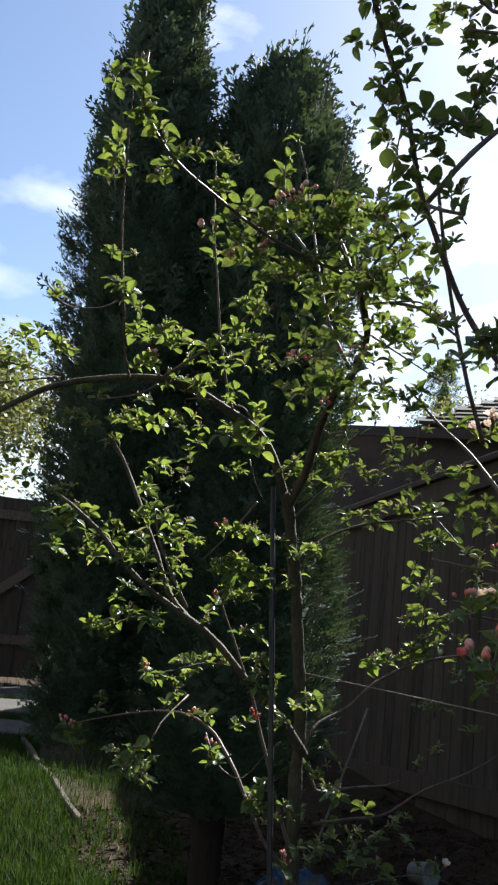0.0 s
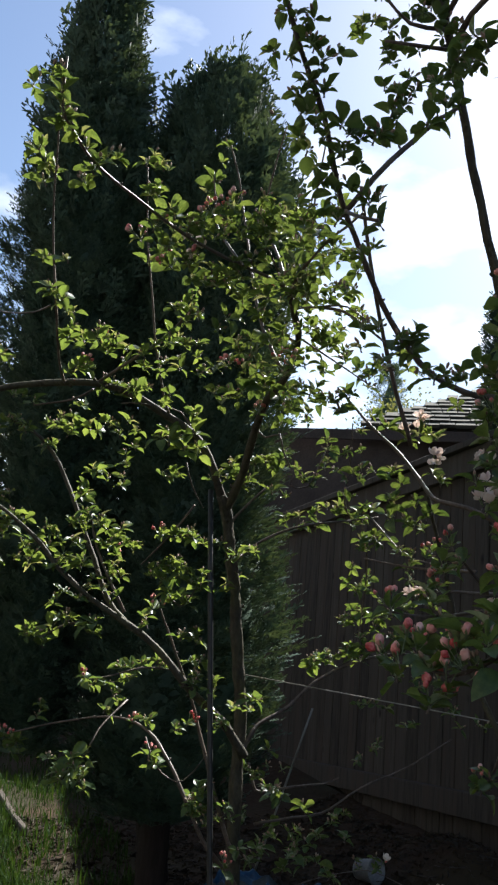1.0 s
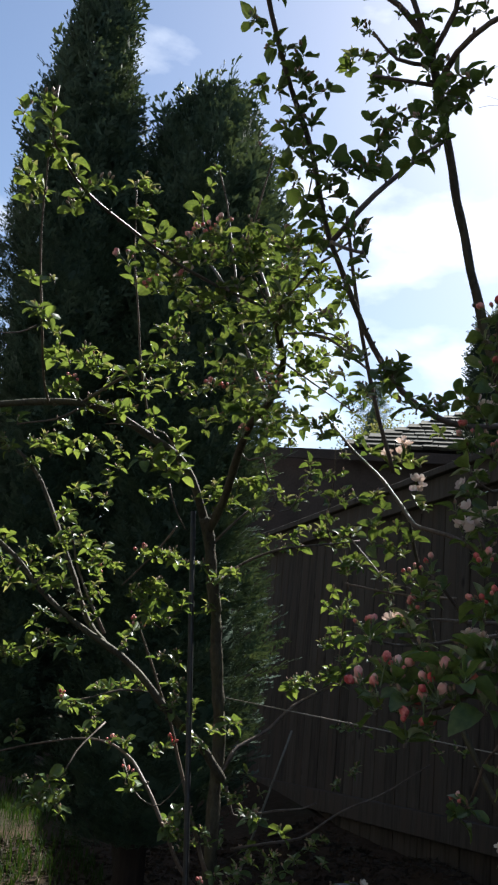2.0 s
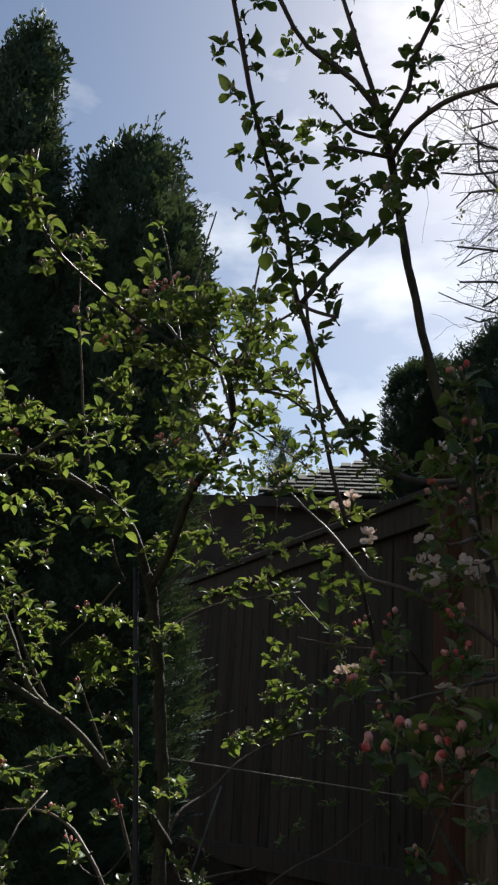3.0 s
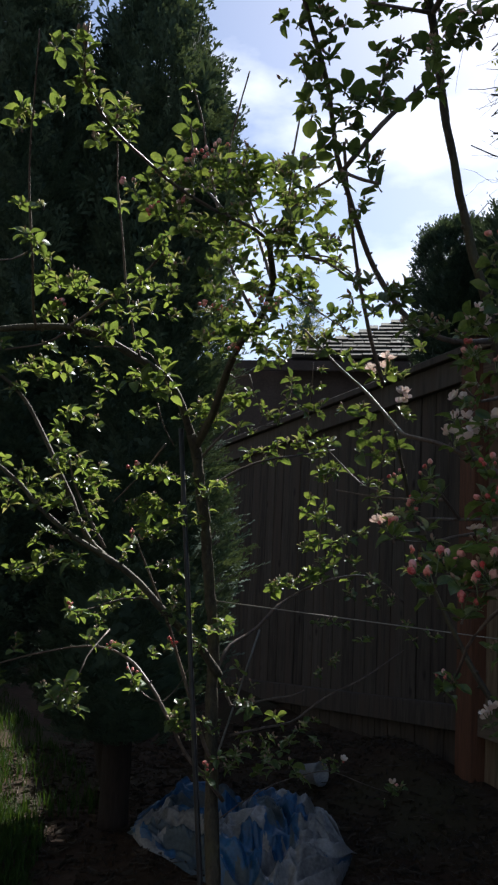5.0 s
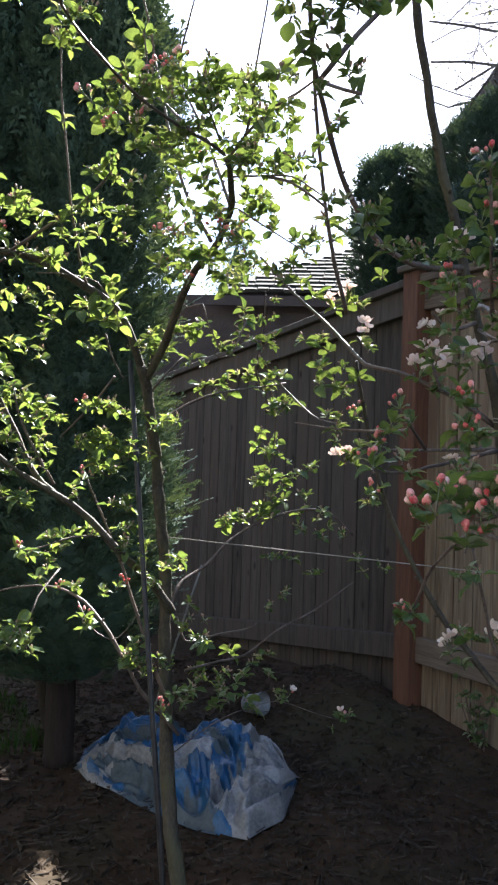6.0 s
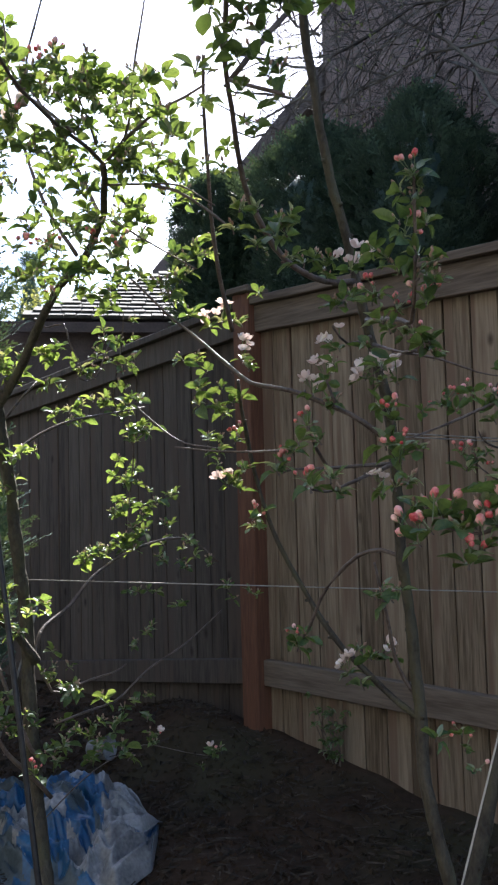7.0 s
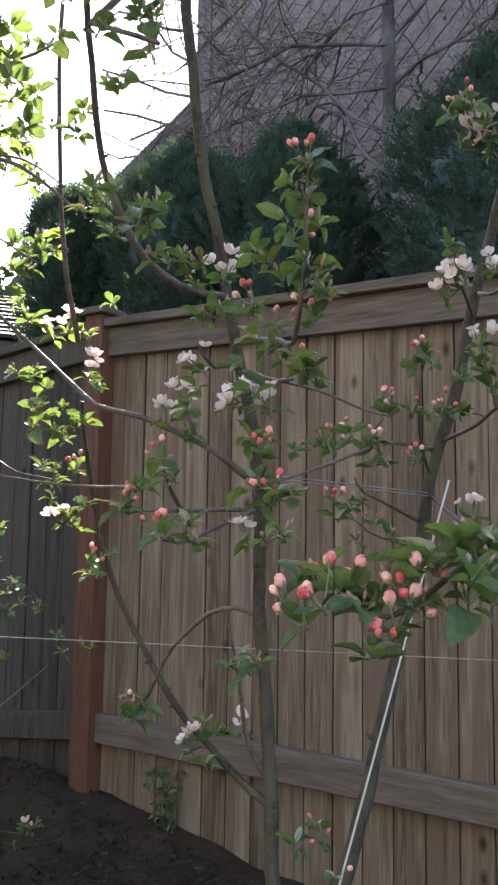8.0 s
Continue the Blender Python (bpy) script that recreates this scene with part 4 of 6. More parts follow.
limb(apple_a, [(0.776, -1.273, 1.23), (0.734, -1.227, 1.119), (0.692, -1.213, 0.988), (0.709, -1.231, 0.88)], 0.003, 0.0025)
spurs(apple_a, [(1.747, -2.246, 1.571), (1.748, -2.213, 1.57), (1.712, -2.205, 1.548), (1.718, -2.195, 1.556), (1.679, -2.226, 1.532), (1.689, -2.17, 1.542), (1.67, -2.141, 1.542), (1.66, -2.156, 1.527)], 0.0281, 0, 0)
spurs(apple_a, [(1.156, -2.166, 1.777), (1.141, -2.182, 1.75), (1.06, -2.158, 1.637), (1.064, -2.114, 1.637), (1.041, -2.14, 1.582), (1.037, -2.115, 1.565), (1.032, -2.086, 1.542), (0.95, -2.082, 1.512), (0.954, -2.047, 1.511), (0.96, -2.025, 1.522)], 0.036, 0, 0)
spurs(apple_a, [(0.87, -2.047, 1.475), (0.865, -2.063, 1.461)], 0.036, 0, 0)
spurs(apple_a, [(0.861, -1.982, 1.522), (0.872, -1.94, 1.534), (0.87, -1.966, 1.543), (1.065, -1.979, 1.883), (1.04, -1.961, 1.831), (1.043, -1.943, 1.828), (0.986, -1.938, 1.702), (1.07, -1.943, 1.88), (0.936, -1.891, 1.536), (0.917, -1.906, 1.483)], 0.036, 0, 0)
spurs(apple_a, [(0.924, -1.869, 1.481), (0.903, -1.917, 1.439), (0.919, -1.843, 1.435), (0.937, -1.831, 1.491), (0.944, -1.861, 1.54), (0.924, -1.911, 1.51)], 0.036, 0, 0)
spurs(apple_a, [(1.262, -1.883, 1.778), (1.247, -1.875, 1.746), (0.989, -1.782, 2.018), (0.977, -1.847, 1.627), (0.977, -1.819, 1.607), (0.968, -1.862, 1.614), (0.961, -1.802, 1.547), (0.986, -1.831, 1.641), (0.952, -1.774, 1.491), (0.951, -1.866, 1.566)], 0.0324, 0, 0)
spurs(apple_a, [(1.494, -2.005, 1.573), (1.477, -1.977, 1.571), (1.429, -1.994, 1.55), (1.452, -1.945, 1.572), (1.441, -1.897, 1.616), (1.446, -1.868, 1.608), (1.401, -1.911, 1.539), (1.429, -1.852, 1.561), (1.444, -1.835, 1.581), (1.404, -1.939, 1.562)], 0.0342, 0, 0)
spurs(apple_a, [(1.425, -1.904, 1.588), (1.415, -1.866, 1.54)], 0.0342, 0, 0)
spurs(apple_a, [(1.261, -1.773, 1.584), (1.24, -1.798, 1.554), (1.301, -1.762, 1.665), (1.319, -1.761, 1.701), (1.281, -1.705, 1.571), (1.311, -1.681, 1.617), (1.318, -1.711, 1.659), (1.331, -1.669, 1.647), (1.253, -1.717, 1.51), (1.227, -1.77, 1.49)], 0.0378, 0, 0)
spurs(apple_a, [(1.235, -1.743, 1.485), (1.327, -1.735, 1.695), (1.338, -1.699, 1.688), (1.281, -1.73, 1.595), (1.283, -1.763, 1.626), (1.281, -1.679, 1.543)], 0.0378, 0, 0)
spurs(apple_a, [(1.254, -1.666, 1.451), (1.096, -1.763, 1.411), (1.112, -1.727, 1.426), (1.14, -1.635, 1.397), (1.125, -1.695, 1.429), (1.166, -1.599, 1.436), (1.193, -1.593, 1.514), (1.204, -1.556, 1.494), (1.189, -1.618, 1.535), (1.212, -1.579, 1.548)], 0.0378, 0, 0)
spurs(apple_a, [(1.131, -1.671, 1.419), (1.149, -1.607, 1.385), (1.18, -1.59, 1.47), (1.122, -1.762, 1.501), (1.128, -1.718, 1.472), (1.156, -1.676, 1.509)], 0.0378, 0, 0)
spurs(apple_a, [(1.45, -2.045, 1.544), (1.435, -1.927, 1.621), (1.261, -1.755, 1.568), (1.19, -1.826, 1.432), (1.208, -1.773, 1.434), (1.236, -1.705, 1.443), (1.411, -1.953, 1.536), (1.423, -1.759, 1.394), (1.108, -1.702, 1.377)], 0.036, 3, 0)
spurs(apple_a, [(0.819, -1.954, 1.464), (0.811, -1.976, 1.446), (0.817, -1.931, 1.438), (0.825, -1.912, 1.456), (0.833, -1.88, 1.462), (0.799, -1.95, 1.372), (0.809, -1.906, 1.382), (0.8, -1.921, 1.349), (0.803, -1.882, 1.324), (0.794, -1.896, 1.287)], 0.036, 0, 0)
spurs(apple_a, [(0.781, -1.935, 1.247), (0.779, -1.962, 1.263), (0.77, -1.985, 1.226), (0.768, -1.985, 1.2), (0.785, -1.905, 1.235)], 0.036, 0, 0)
spurs(apple_a, [(0.717, -2.017, 1.372), (0.711, -2.027, 1.348), (0.715, -2.052, 1.384), (0.728, -2.005, 1.42), (0.722, -1.978, 1.37), (0.606, -2.14, 1.39), (0.603, -2.116, 1.362), (0.617, -2.106, 1.431), (0.603, -2.058, 1.335), (0.616, -2.155, 1.445)], 0.036, 0, 0)
spurs(apple_a, [(0.633, -2.186, 1.522), (0.61, -2.057, 1.376)], 0.036, 0, 0)
spurs(apple_a, [(0.852, -1.816, 1.34), (0.858, -1.782, 1.324), (0.849, -1.835, 1.346), (0.871, -1.763, 1.364), (0.847, -1.794, 1.277)], 0.0414, 0, 0)
spurs(apple_a, [(0.83, -1.68, 1.285), (0.841, -1.654, 1.303), (0.85, -1.616, 1.278), (0.869, -1.584, 1.323), (0.845, -1.627, 1.269), (0.86, -1.606, 1.318), (0.868, -1.561, 1.256), (0.9, -1.496, 1.288), (0.832, -1.756, 1.419), (0.883, -1.554, 1.332)], 0.036, 0, 0)
spurs(apple_a, [(0.912, -1.47, 1.293), (0.932, -1.455, 1.359)], 0.036, 0, 0)
spurs(apple_a, [(0.727, -2.132, 1.15), (0.728, -2.103, 1.138), (0.732, -2.054, 1.126), (0.734, -2.026, 1.107), (0.723, -2.112, 1.051), (0.728, -2.072, 1.09), (0.723, -2.143, 1.098), (0.726, -2.08, 1.041), (0.725, -2.134, 1.124), (0.722, -2.19, 1.131)], 0.036, 0, 0)
spurs(apple_a, [(0.72, -2.168, 1.058)], 0.036, 0, 0)
spurs(apple_a, [(0.789, -1.995, 1.096), (0.805, -2.011, 1.056), (0.801, -2.039, 1.037), (0.817, -1.969, 1.16), (0.821, -1.941, 1.15), (0.815, -1.985, 1.167), (0.809, -2.009, 1.136), (0.825, -1.908, 1.112), (0.818, -1.937, 1.093), (0.829, -1.886, 1.1)], 0.036, 0, 0)
spurs(apple_a, [(0.822, -1.907, 1.053), (0.826, -1.887, 1.03), (0.81, -1.977, 1.047), (0.814, -1.948, 1.0), (0.819, -1.923, 0.995), (0.803, -2.019, 0.972)], 0.036, 0, 0)
spurs(apple_a, [(0.832, -2.057, 0.888), (0.835, -2.025, 0.911), (0.839, -1.992, 0.931), (0.845, -1.958, 0.916), (0.848, -1.937, 0.923), (0.835, -2.04, 0.872), (0.829, -2.078, 0.898)], 0.036, 0, 0)
spurs(apple_a, [(0.846, -1.804, 1.053), (0.841, -1.823, 1.036), (0.851, -1.787, 1.067), (0.855, -1.769, 1.041), (0.862, -1.747, 1.055), (0.868, -1.724, 1.02), (0.859, -1.753, 0.992), (0.842, -1.822, 0.928), (0.852, -1.78, 0.999), (0.863, -1.748, 0.907)], 0.0378, 0, 0)
spurs(apple_a, [(0.874, -1.714, 0.9), (0.87, -1.715, 1.017), (0.846, -1.801, 1.028)], 0.0378, 0, 0)
spurs(apple_a, [(0.799, -1.814, 0.837), (0.794, -1.835, 0.828), (0.806, -1.779, 0.851), (0.834, -1.691, 0.822), (0.843, -1.665, 0.824), (0.832, -1.688, 0.859), (0.854, -1.658, 0.749), (0.864, -1.637, 0.731), (0.848, -1.665, 0.778), (0.833, -1.702, 0.805)], 0.0342, 0, 0)
spurs(apple_a, [(0.867, -1.617, 0.764)], 0.0342, 0, 0)
spurs(apple_a, [(0.796, -1.739, 1.144), (0.788, -1.763, 1.132), (0.8, -1.718, 1.128), (0.817, -1.663, 1.124), (0.83, -1.621, 1.102), (0.775, -1.621, 1.036)], 0.0324, 0, 0)
spurs(apple_a, [(0.82, -1.921, 0.798), (0.831, -1.878, 0.778), (0.656, -1.748, 0.694), (0.675, -1.686, 0.686), (0.41, -1.978, 0.665), (0.772, -1.752, 0.624), (0.726, -1.871, 0.729), (0.724, -1.839, 0.799)], 0.036, 0, 0)
spurs(apple_a, [(0.909, -1.959, 0.647), (0.911, -1.979, 0.621), (0.915, -1.939, 0.637), (0.905, -1.966, 0.66), (0.917, -1.946, 0.619)], 0.0396, 0, 0)
spurs(apple_a, [(0.813, -1.665, 0.557), (0.814, -1.646, 0.58), (0.82, -1.665, 0.532), (0.832, -1.64, 0.519), (0.837, -1.604, 0.548), (0.813, -1.677, 0.545), (0.824, -1.653, 0.53)], 0.0342, 0, 0)
spurs(apple_a, [(0.786, -1.54, 0.774), (0.816, -1.531, 0.618), (0.832, -1.507, 0.59), (0.841, -1.493, 0.577), (0.858, -1.544, 0.437), (0.86, -1.497, 0.494), (0.878, -1.448, 0.51), (0.9, -1.405, 0.504), (0.888, -1.476, 0.433), (0.878, -1.426, 0.545)], 0.036, 0, 0)
spurs(apple_a, [(0.908, -1.368, 0.541), (0.854, -1.526, 0.472), (0.914, -1.408, 0.452), (0.928, -1.35, 0.502), (0.891, -1.453, 0.458)], 0.036, 0, 0)
spurs(apple_a, [(0.843, -1.813, 0.965), (0.826, -1.942, 0.809), (0.6, -1.772, 0.685), (0.775, -1.689, 0.711), (0.765, -1.769, 0.641), (0.869, -1.606, 0.432), (0.809, -1.802, 1.13), (0.785, -1.896, 1.076), (0.864, -2.028, 1.48), (0.888, -1.983, 1.541)], 0.036, 3, 0)
spurs(apple_a, [(0.756, -1.476, 1.215), (0.77, -1.444, 1.215), (0.75, -1.325, 1.237), (0.776, -1.274, 1.241), (0.789, -1.254, 1.253), (0.764, -1.29, 1.211), (0.751, -1.327, 1.254), (0.773, -1.268, 1.177), (0.802, -1.216, 1.184), (0.725, -1.378, 1.24)], 0.036, 0, 0)
spurs(apple_a, [(0.738, -1.353, 1.252), (0.79, -1.237, 1.175), (0.772, -1.266, 1.151), (0.723, -1.374, 1.207)], 0.036, 0, 0)
spurs(apple_a, [(0.89, -1.364, 1.322), (0.901, -1.347, 1.334), (0.882, -1.36, 1.265), (0.889, -1.386, 1.375), (0.774, -1.573, 1.114), (0.912, -1.359, 1.417), (0.861, -1.426, 1.331)], 0.0324, 0, 0)
spurs(apple_a, [(0.678, -1.343, 0.85), (0.694, -1.307, 0.86), (0.719, -1.254, 0.894), (0.731, -1.232, 0.889), (0.722, -1.251, 0.874), (0.682, -1.212, 1.061), (0.684, -1.208, 0.981), (0.699, -1.179, 0.981), (0.719, -1.144, 0.994), (0.741, -1.107, 1.01)], 0.036, 0, 0)
spurs(apple_a, [(0.674, -1.227, 0.972), (0.662, -1.256, 0.875), (0.704, -1.173, 0.919), (0.732, -1.129, 0.881)], 0.036, 0, 0)
spurs(apple_a, [(0.664, -1.166, 0.757), (0.688, -1.126, 0.753), (0.687, -1.155, 0.649), (0.677, -1.181, 0.625), (0.721, -1.079, 0.712), (0.693, -1.103, 0.835), (0.725, -1.053, 0.812)], 0.0324, 0, 0)
spurs(apple_a, [(1.331, -1.973, 1.573), (1.362, -1.946, 1.616), (1.379, -1.923, 1.63), (1.393, -1.891, 1.629), (1.397, -1.861, 1.61), (1.427, -1.835, 1.641), (1.424, -1.82, 1.62), (1.391, -1.834, 1.57), (1.366, -1.874, 1.557), (1.347, -1.905, 1.546)], 0.0342, 0, 0)
spurs(apple_a, [(1.363, -1.839, 1.512), (1.37, -1.807, 1.487), (1.342, -1.86, 1.482)], 0.0342, 0, 0)
spurs(apple_a, [(1.411, -1.76, 1.523), (1.417, -1.744, 1.515), (1.443, -1.731, 1.556), (1.367, -1.781, 1.443), (1.344, -1.812, 1.421), (1.321, -1.846, 1.403), (1.382, -1.743, 1.425), (1.364, -1.754, 1.389), (1.383, -1.708, 1.362), (1.398, -1.68, 1.352)], 0.0342, 0, 0)
spurs(apple_a, [(1.342, -1.787, 1.376), (1.324, -1.813, 1.358), (1.302, -1.855, 1.355), (1.353, -1.745, 1.332), (1.405, -1.662, 1.335), (1.421, -1.65, 1.362), (1.409, -1.729, 1.473), (1.321, -1.903, 1.48), (1.301, -1.914, 1.435)], 0.0342, 0, 0)
spurs(apple_a, [(1.428, -1.841, 1.669), (1.433, -1.822, 1.659), (1.427, -1.814, 1.64), (1.412, -1.82, 1.62), (1.408, -1.845, 1.639), (1.42, -1.759, 1.658), (1.431, -1.743, 1.659), (1.415, -1.767, 1.658), (1.442, -1.728, 1.659), (1.46, -1.717, 1.675)], 0.0306, 0, 0)
spurs(apple_a, [(1.401, -1.763, 1.63), (1.39, -1.732, 1.569), (1.395, -1.718, 1.56), (1.376, -1.752, 1.568), (1.376, -1.734, 1.543)], 0.0306, 0, 0)
spurs(apple_a, [(1.411, -1.717, 1.536), (1.419, -1.699, 1.527), (1.436, -1.687, 1.545), (1.441, -1.654, 1.501), (1.443, -1.644, 1.488), (1.445, -1.67, 1.536), (1.321, -1.666, 1.486), (1.318, -1.683, 1.509), (1.331, -1.648, 1.481), (1.351, -1.597, 1.433)], 0.0306, 0, 0)
spurs(apple_a, [(1.358, -1.583, 1.423), (1.37, -1.573, 1.433), (1.468, -1.723, 1.603), (1.465, -1.732, 1.61), (1.451, -1.746, 1.602), (1.465, -1.709, 1.578)], 0.0306, 0, 0)
spurs(apple_a, [(1.428, -1.888, 1.65), (1.42, -1.898, 1.646), (1.486, -2.034, 1.549), (1.385, -1.978, 1.537), (1.223, -1.752, 1.436), (1.254, -1.71, 1.452)], 0.03, 3, 0)
spurs(apple_a, [(1.419, -1.966, 1.546)], 0.03, 0, 2)
limb(apple_a, [(0.795, -2.344, 1.44), (0.775, -2.284, 1.443), (0.745, -2.212, 1.436)], 0.0035, 0.0025)
limb(apple_a, [(0.756, -2.338, 1.401), (0.75, -2.267, 1.423), (0.745, -2.208, 1.44)], 0.0035, 0.0025)
limb(apple_a, [(1.022, -2.132, 1.552), (1.032, -2.164, 1.528), (1.045, -2.219, 1.513), (1.066, -2.254, 1.518)], 0.003, 0.0015)
spurs(apple_a, [(0.796, -2.303, 1.447), (0.795, -2.278, 1.44), (0.799, -2.323, 1.458), (0.81, -2.232, 1.496), (0.809, -2.206, 1.489), (0.811, -2.269, 1.502), (0.789, -2.322, 1.413), (0.809, -2.305, 1.496)], 0.0378, 0, 0)
spurs(apple_a, [(0.53, -2.231, 1.392), (0.529, -2.178, 1.371), (0.535, -2.146, 1.39), (0.514, -2.279, 1.299), (0.514, -2.236, 1.291), (0.509, -2.292, 1.255), (0.505, -2.246, 1.219), (0.507, -2.173, 1.2), (0.511, -2.126, 1.213)], 0.0324, 0, 0)
spurs(apple_a, [(1.067, -2.255, 1.521)], 0.0252, 0, 0)
spurs(apple_a, [(0.72, -1.25, 1.044), (0.758, -1.201, 1.022), (0.706, -1.268, 0.962), (0.732, -1.235, 0.929), (0.783, -1.171, 0.936), (0.824, -1.125, 0.894), (0.867, -1.082, 0.83), (0.899, -1.056, 0.767), (0.838, -1.112, 0.851), (0.662, -1.337, 0.862)], 0.0306, 0, 0)
spurs(apple_a, [(0.685, -1.303, 0.882), (0.708, -1.267, 1.065), (0.936, -1.021, 0.757)], 0.0306, 0, 0)
spurs(apple_a, [(0.71, -1.461, 0.585), (0.738, -1.426, 0.546), (0.779, -1.399, 0.45), (0.744, -1.473, 0.428), (0.799, -1.384, 0.412), (0.835, -1.334, 0.395), (0.712, -1.504, 0.485), (0.726, -1.423, 0.606), (0.858, -1.279, 0.435), (0.803, -1.347, 0.472)], 0.0324, 0, 0)
spurs(apple_a, [(0.743, -1.446, 0.482)], 0.0324, 0, 0)
# second apple tree, nearer
limb(apple_b, [(1.66, -1.262, -0.15), (1.655, -1.264, 0.1), (1.65, -1.264, 0.293), (1.616, -1.273, 0.457), (1.596, -1.258, 0.616), (1.583, -1.259, 0.769), (1.587, -1.28, 0.903), (1.6, -1.307, 1.022), (1.62, -1.349, 1.137), (1.627, -1.399, 1.244), (1.633, -1.442, 1.339), (1.632, -1.478, 1.442), (1.626, -1.506, 1.541), (1.643, -1.552, 1.646), (1.656, -1.592, 1.745), (1.692, -1.642, 1.826), (1.739, -1.696, 1.875)], 0.0145, 0.0062)
limb(apple_b, [(1.738, -1.695, 1.866), (1.753, -1.742, 1.937), (1.762, -1.772, 1.982), (1.772, -1.801, 2.025), (1.779, -1.831, 2.091), (1.792, -1.858, 2.143)], 0.0045, 0.0025)
limb(apple_b, [(1.741, -1.698, 1.873), (1.735, -1.75, 1.924), (1.726, -1.833, 1.957), (1.737, -1.884, 1.999), (1.755, -1.938, 2.042), (1.777, -1.974, 2.077)], 0.005, 0.0025)
limb(apple_b, [(1.738, -1.69, 1.862), (1.785, -1.683, 1.905), (1.81, -1.693, 1.936), (1.884, -1.696, 2.001), (1.941, -1.709, 2.052)], 0.0045, 0.0025)
limb(apple_b, [(1.725, -1.667, 1.826), (1.788, -1.68, 1.837), (1.858, -1.675, 1.836), (1.925, -1.663, 1.82), (2.001, -1.649, 1.79)], 0.005, 0.003)
limb(apple_b, [(1.721, -1.672, 1.826), (1.716, -1.712, 1.822), (1.703, -1.769, 1.82)], 0.0035, 0.002)
limb(apple_b, [(1.73, -1.686, 1.849), (1.72, -1.738, 1.848), (1.717, -1.781, 1.88)], 0.0035, 0.002)
limb(apple_b, [(1.632, -1.445, 1.352), (1.64, -1.54, 1.334), (1.626, -1.612, 1.356), (1.628, -1.664, 1.392), (1.643, -1.72, 1.448), (1.7, -1.797, 1.508), (1.732, -1.838, 1.545), (1.796, -1.896, 1.604), (1.846, -1.963, 1.669), (1.888, -2.012, 1.735), (1.925, -2.057, 1.805), (1.963, -2.103, 1.875)], 0.0052, 0.0026)
limb(apple_b, [(1.727, -1.825, 1.527), (1.757, -1.781, 1.595), (1.756, -1.709, 1.679), (1.696, -1.634, 1.757)], 0.004, 0.0025)
limb(apple_b, [(1.727, -1.827, 1.527), (1.793, -1.834, 1.487), (1.819, -1.825, 1.474)], 0.003, 0.002)
limb(apple_b, [(1.404, -1.515, 1.296), (1.424, -1.564, 1.387), (1.459, -1.611, 1.462), (1.498, -1.653, 1.522), (1.543, -1.701, 1.613), (1.578, -1.731, 1.658)], 0.004, 0.003)
limb(apple_b, [(1.427, -1.711, 1.507), (1.465, -1.692, 1.492), (1.509, -1.67, 1.456), (1.533, -1.651, 1.429)], 0.003, 0.002)
limb(apple_b, [(1.608, -1.335, 1.09), (1.568, -1.391, 1.138), (1.518, -1.415, 1.164), (1.468, -1.435, 1.187), (1.413, -1.457, 1.202), (1.354, -1.446, 1.227), (1.233, -1.433, 1.312), (1.17, -1.472, 1.38), (1.097, -1.518, 1.468)], 0.0055, 0.0026)
limb(apple_b, [(1.566, -1.431, 1.156), (1.561, -1.439, 1.181), (1.559, -1.444, 1.197)], 0.004, 0.002)
limb(apple_b, [(1.606, -1.331, 1.048), (1.663, -1.497, 1.023), (1.752, -1.681, 1.002), (1.783, -1.759, 1.004)], 0.0042, 0.0013)
limb(apple_b, [(1.606, -1.331, 1.05), (1.572, -1.441, 1.044), (1.549, -1.525, 1.041), (1.542, -1.545, 1.035)], 0.0042, 0.0013)
limb(apple_b, [(1.572, -1.467, 1.045), (1.585, -1.51, 1.076), (1.606, -1.547, 1.096)], 0.0035, 0.002)
limb(apple_b, [(1.6, -1.262, 0.595), (1.565, -1.262, 0.612), (1.482, -1.241, 0.648), (1.394, -1.246, 0.719), (1.332, -1.284, 0.839), (1.299, -1.312, 0.931), (1.281, -1.343, 1.053), (1.295, -1.383, 1.151), (1.326, -1.427, 1.225)], 0.0068, 0.0036)
limb(apple_b, [(1.587, -1.278, 0.881), (1.549, -1.29, 0.895), (1.502, -1.301, 0.884), (1.444, -1.3, 0.841), (1.414, -1.305, 0.803), (1.376, -1.298, 0.741), (1.351, -1.299, 0.713)], 0.0045, 0.0025)
limb(apple_b, [(1.59, -1.25, 0.624), (1.574, -1.289, 0.689), (1.586, -1.332, 0.781), (1.592, -1.372, 0.88)], 0.0048, 0.002)
limb(apple_b, [(1.633, -1.406, 1.218), (1.71, -1.464, 1.214), (1.778, -1.504, 1.207)], 0.0035, 0.0025)
limb(apple_b, [(1.642, -1.419, 1.248), (1.728, -1.477, 1.216), (1.802, -1.487, 1.194), (1.85, -1.457, 1.17), (1.869, -1.414, 1.165)], 0.0035, 0.001)
limb(apple_b, [(1.645, -1.439, 1.285), (1.775, -1.553, 1.249), (1.839, -1.603, 1.227), (1.871, -1.645, 1.268), (1.884, -1.659, 1.323), (1.899, -1.679, 1.383)], 0.0055, 0.002)
limb(apple_b, [(1.458, -1.408, 1.083), (1.377, -1.4, 1.085), (1.285, -1.437, 1.089), (1.211, -1.492, 1.102)], 0.003, 0.002)
limb(apple_b, [(1.64, -1.424, 1.26), (1.632, -1.475, 1.243), (1.641, -1.526, 1.264)], 0.0035, 0.002)
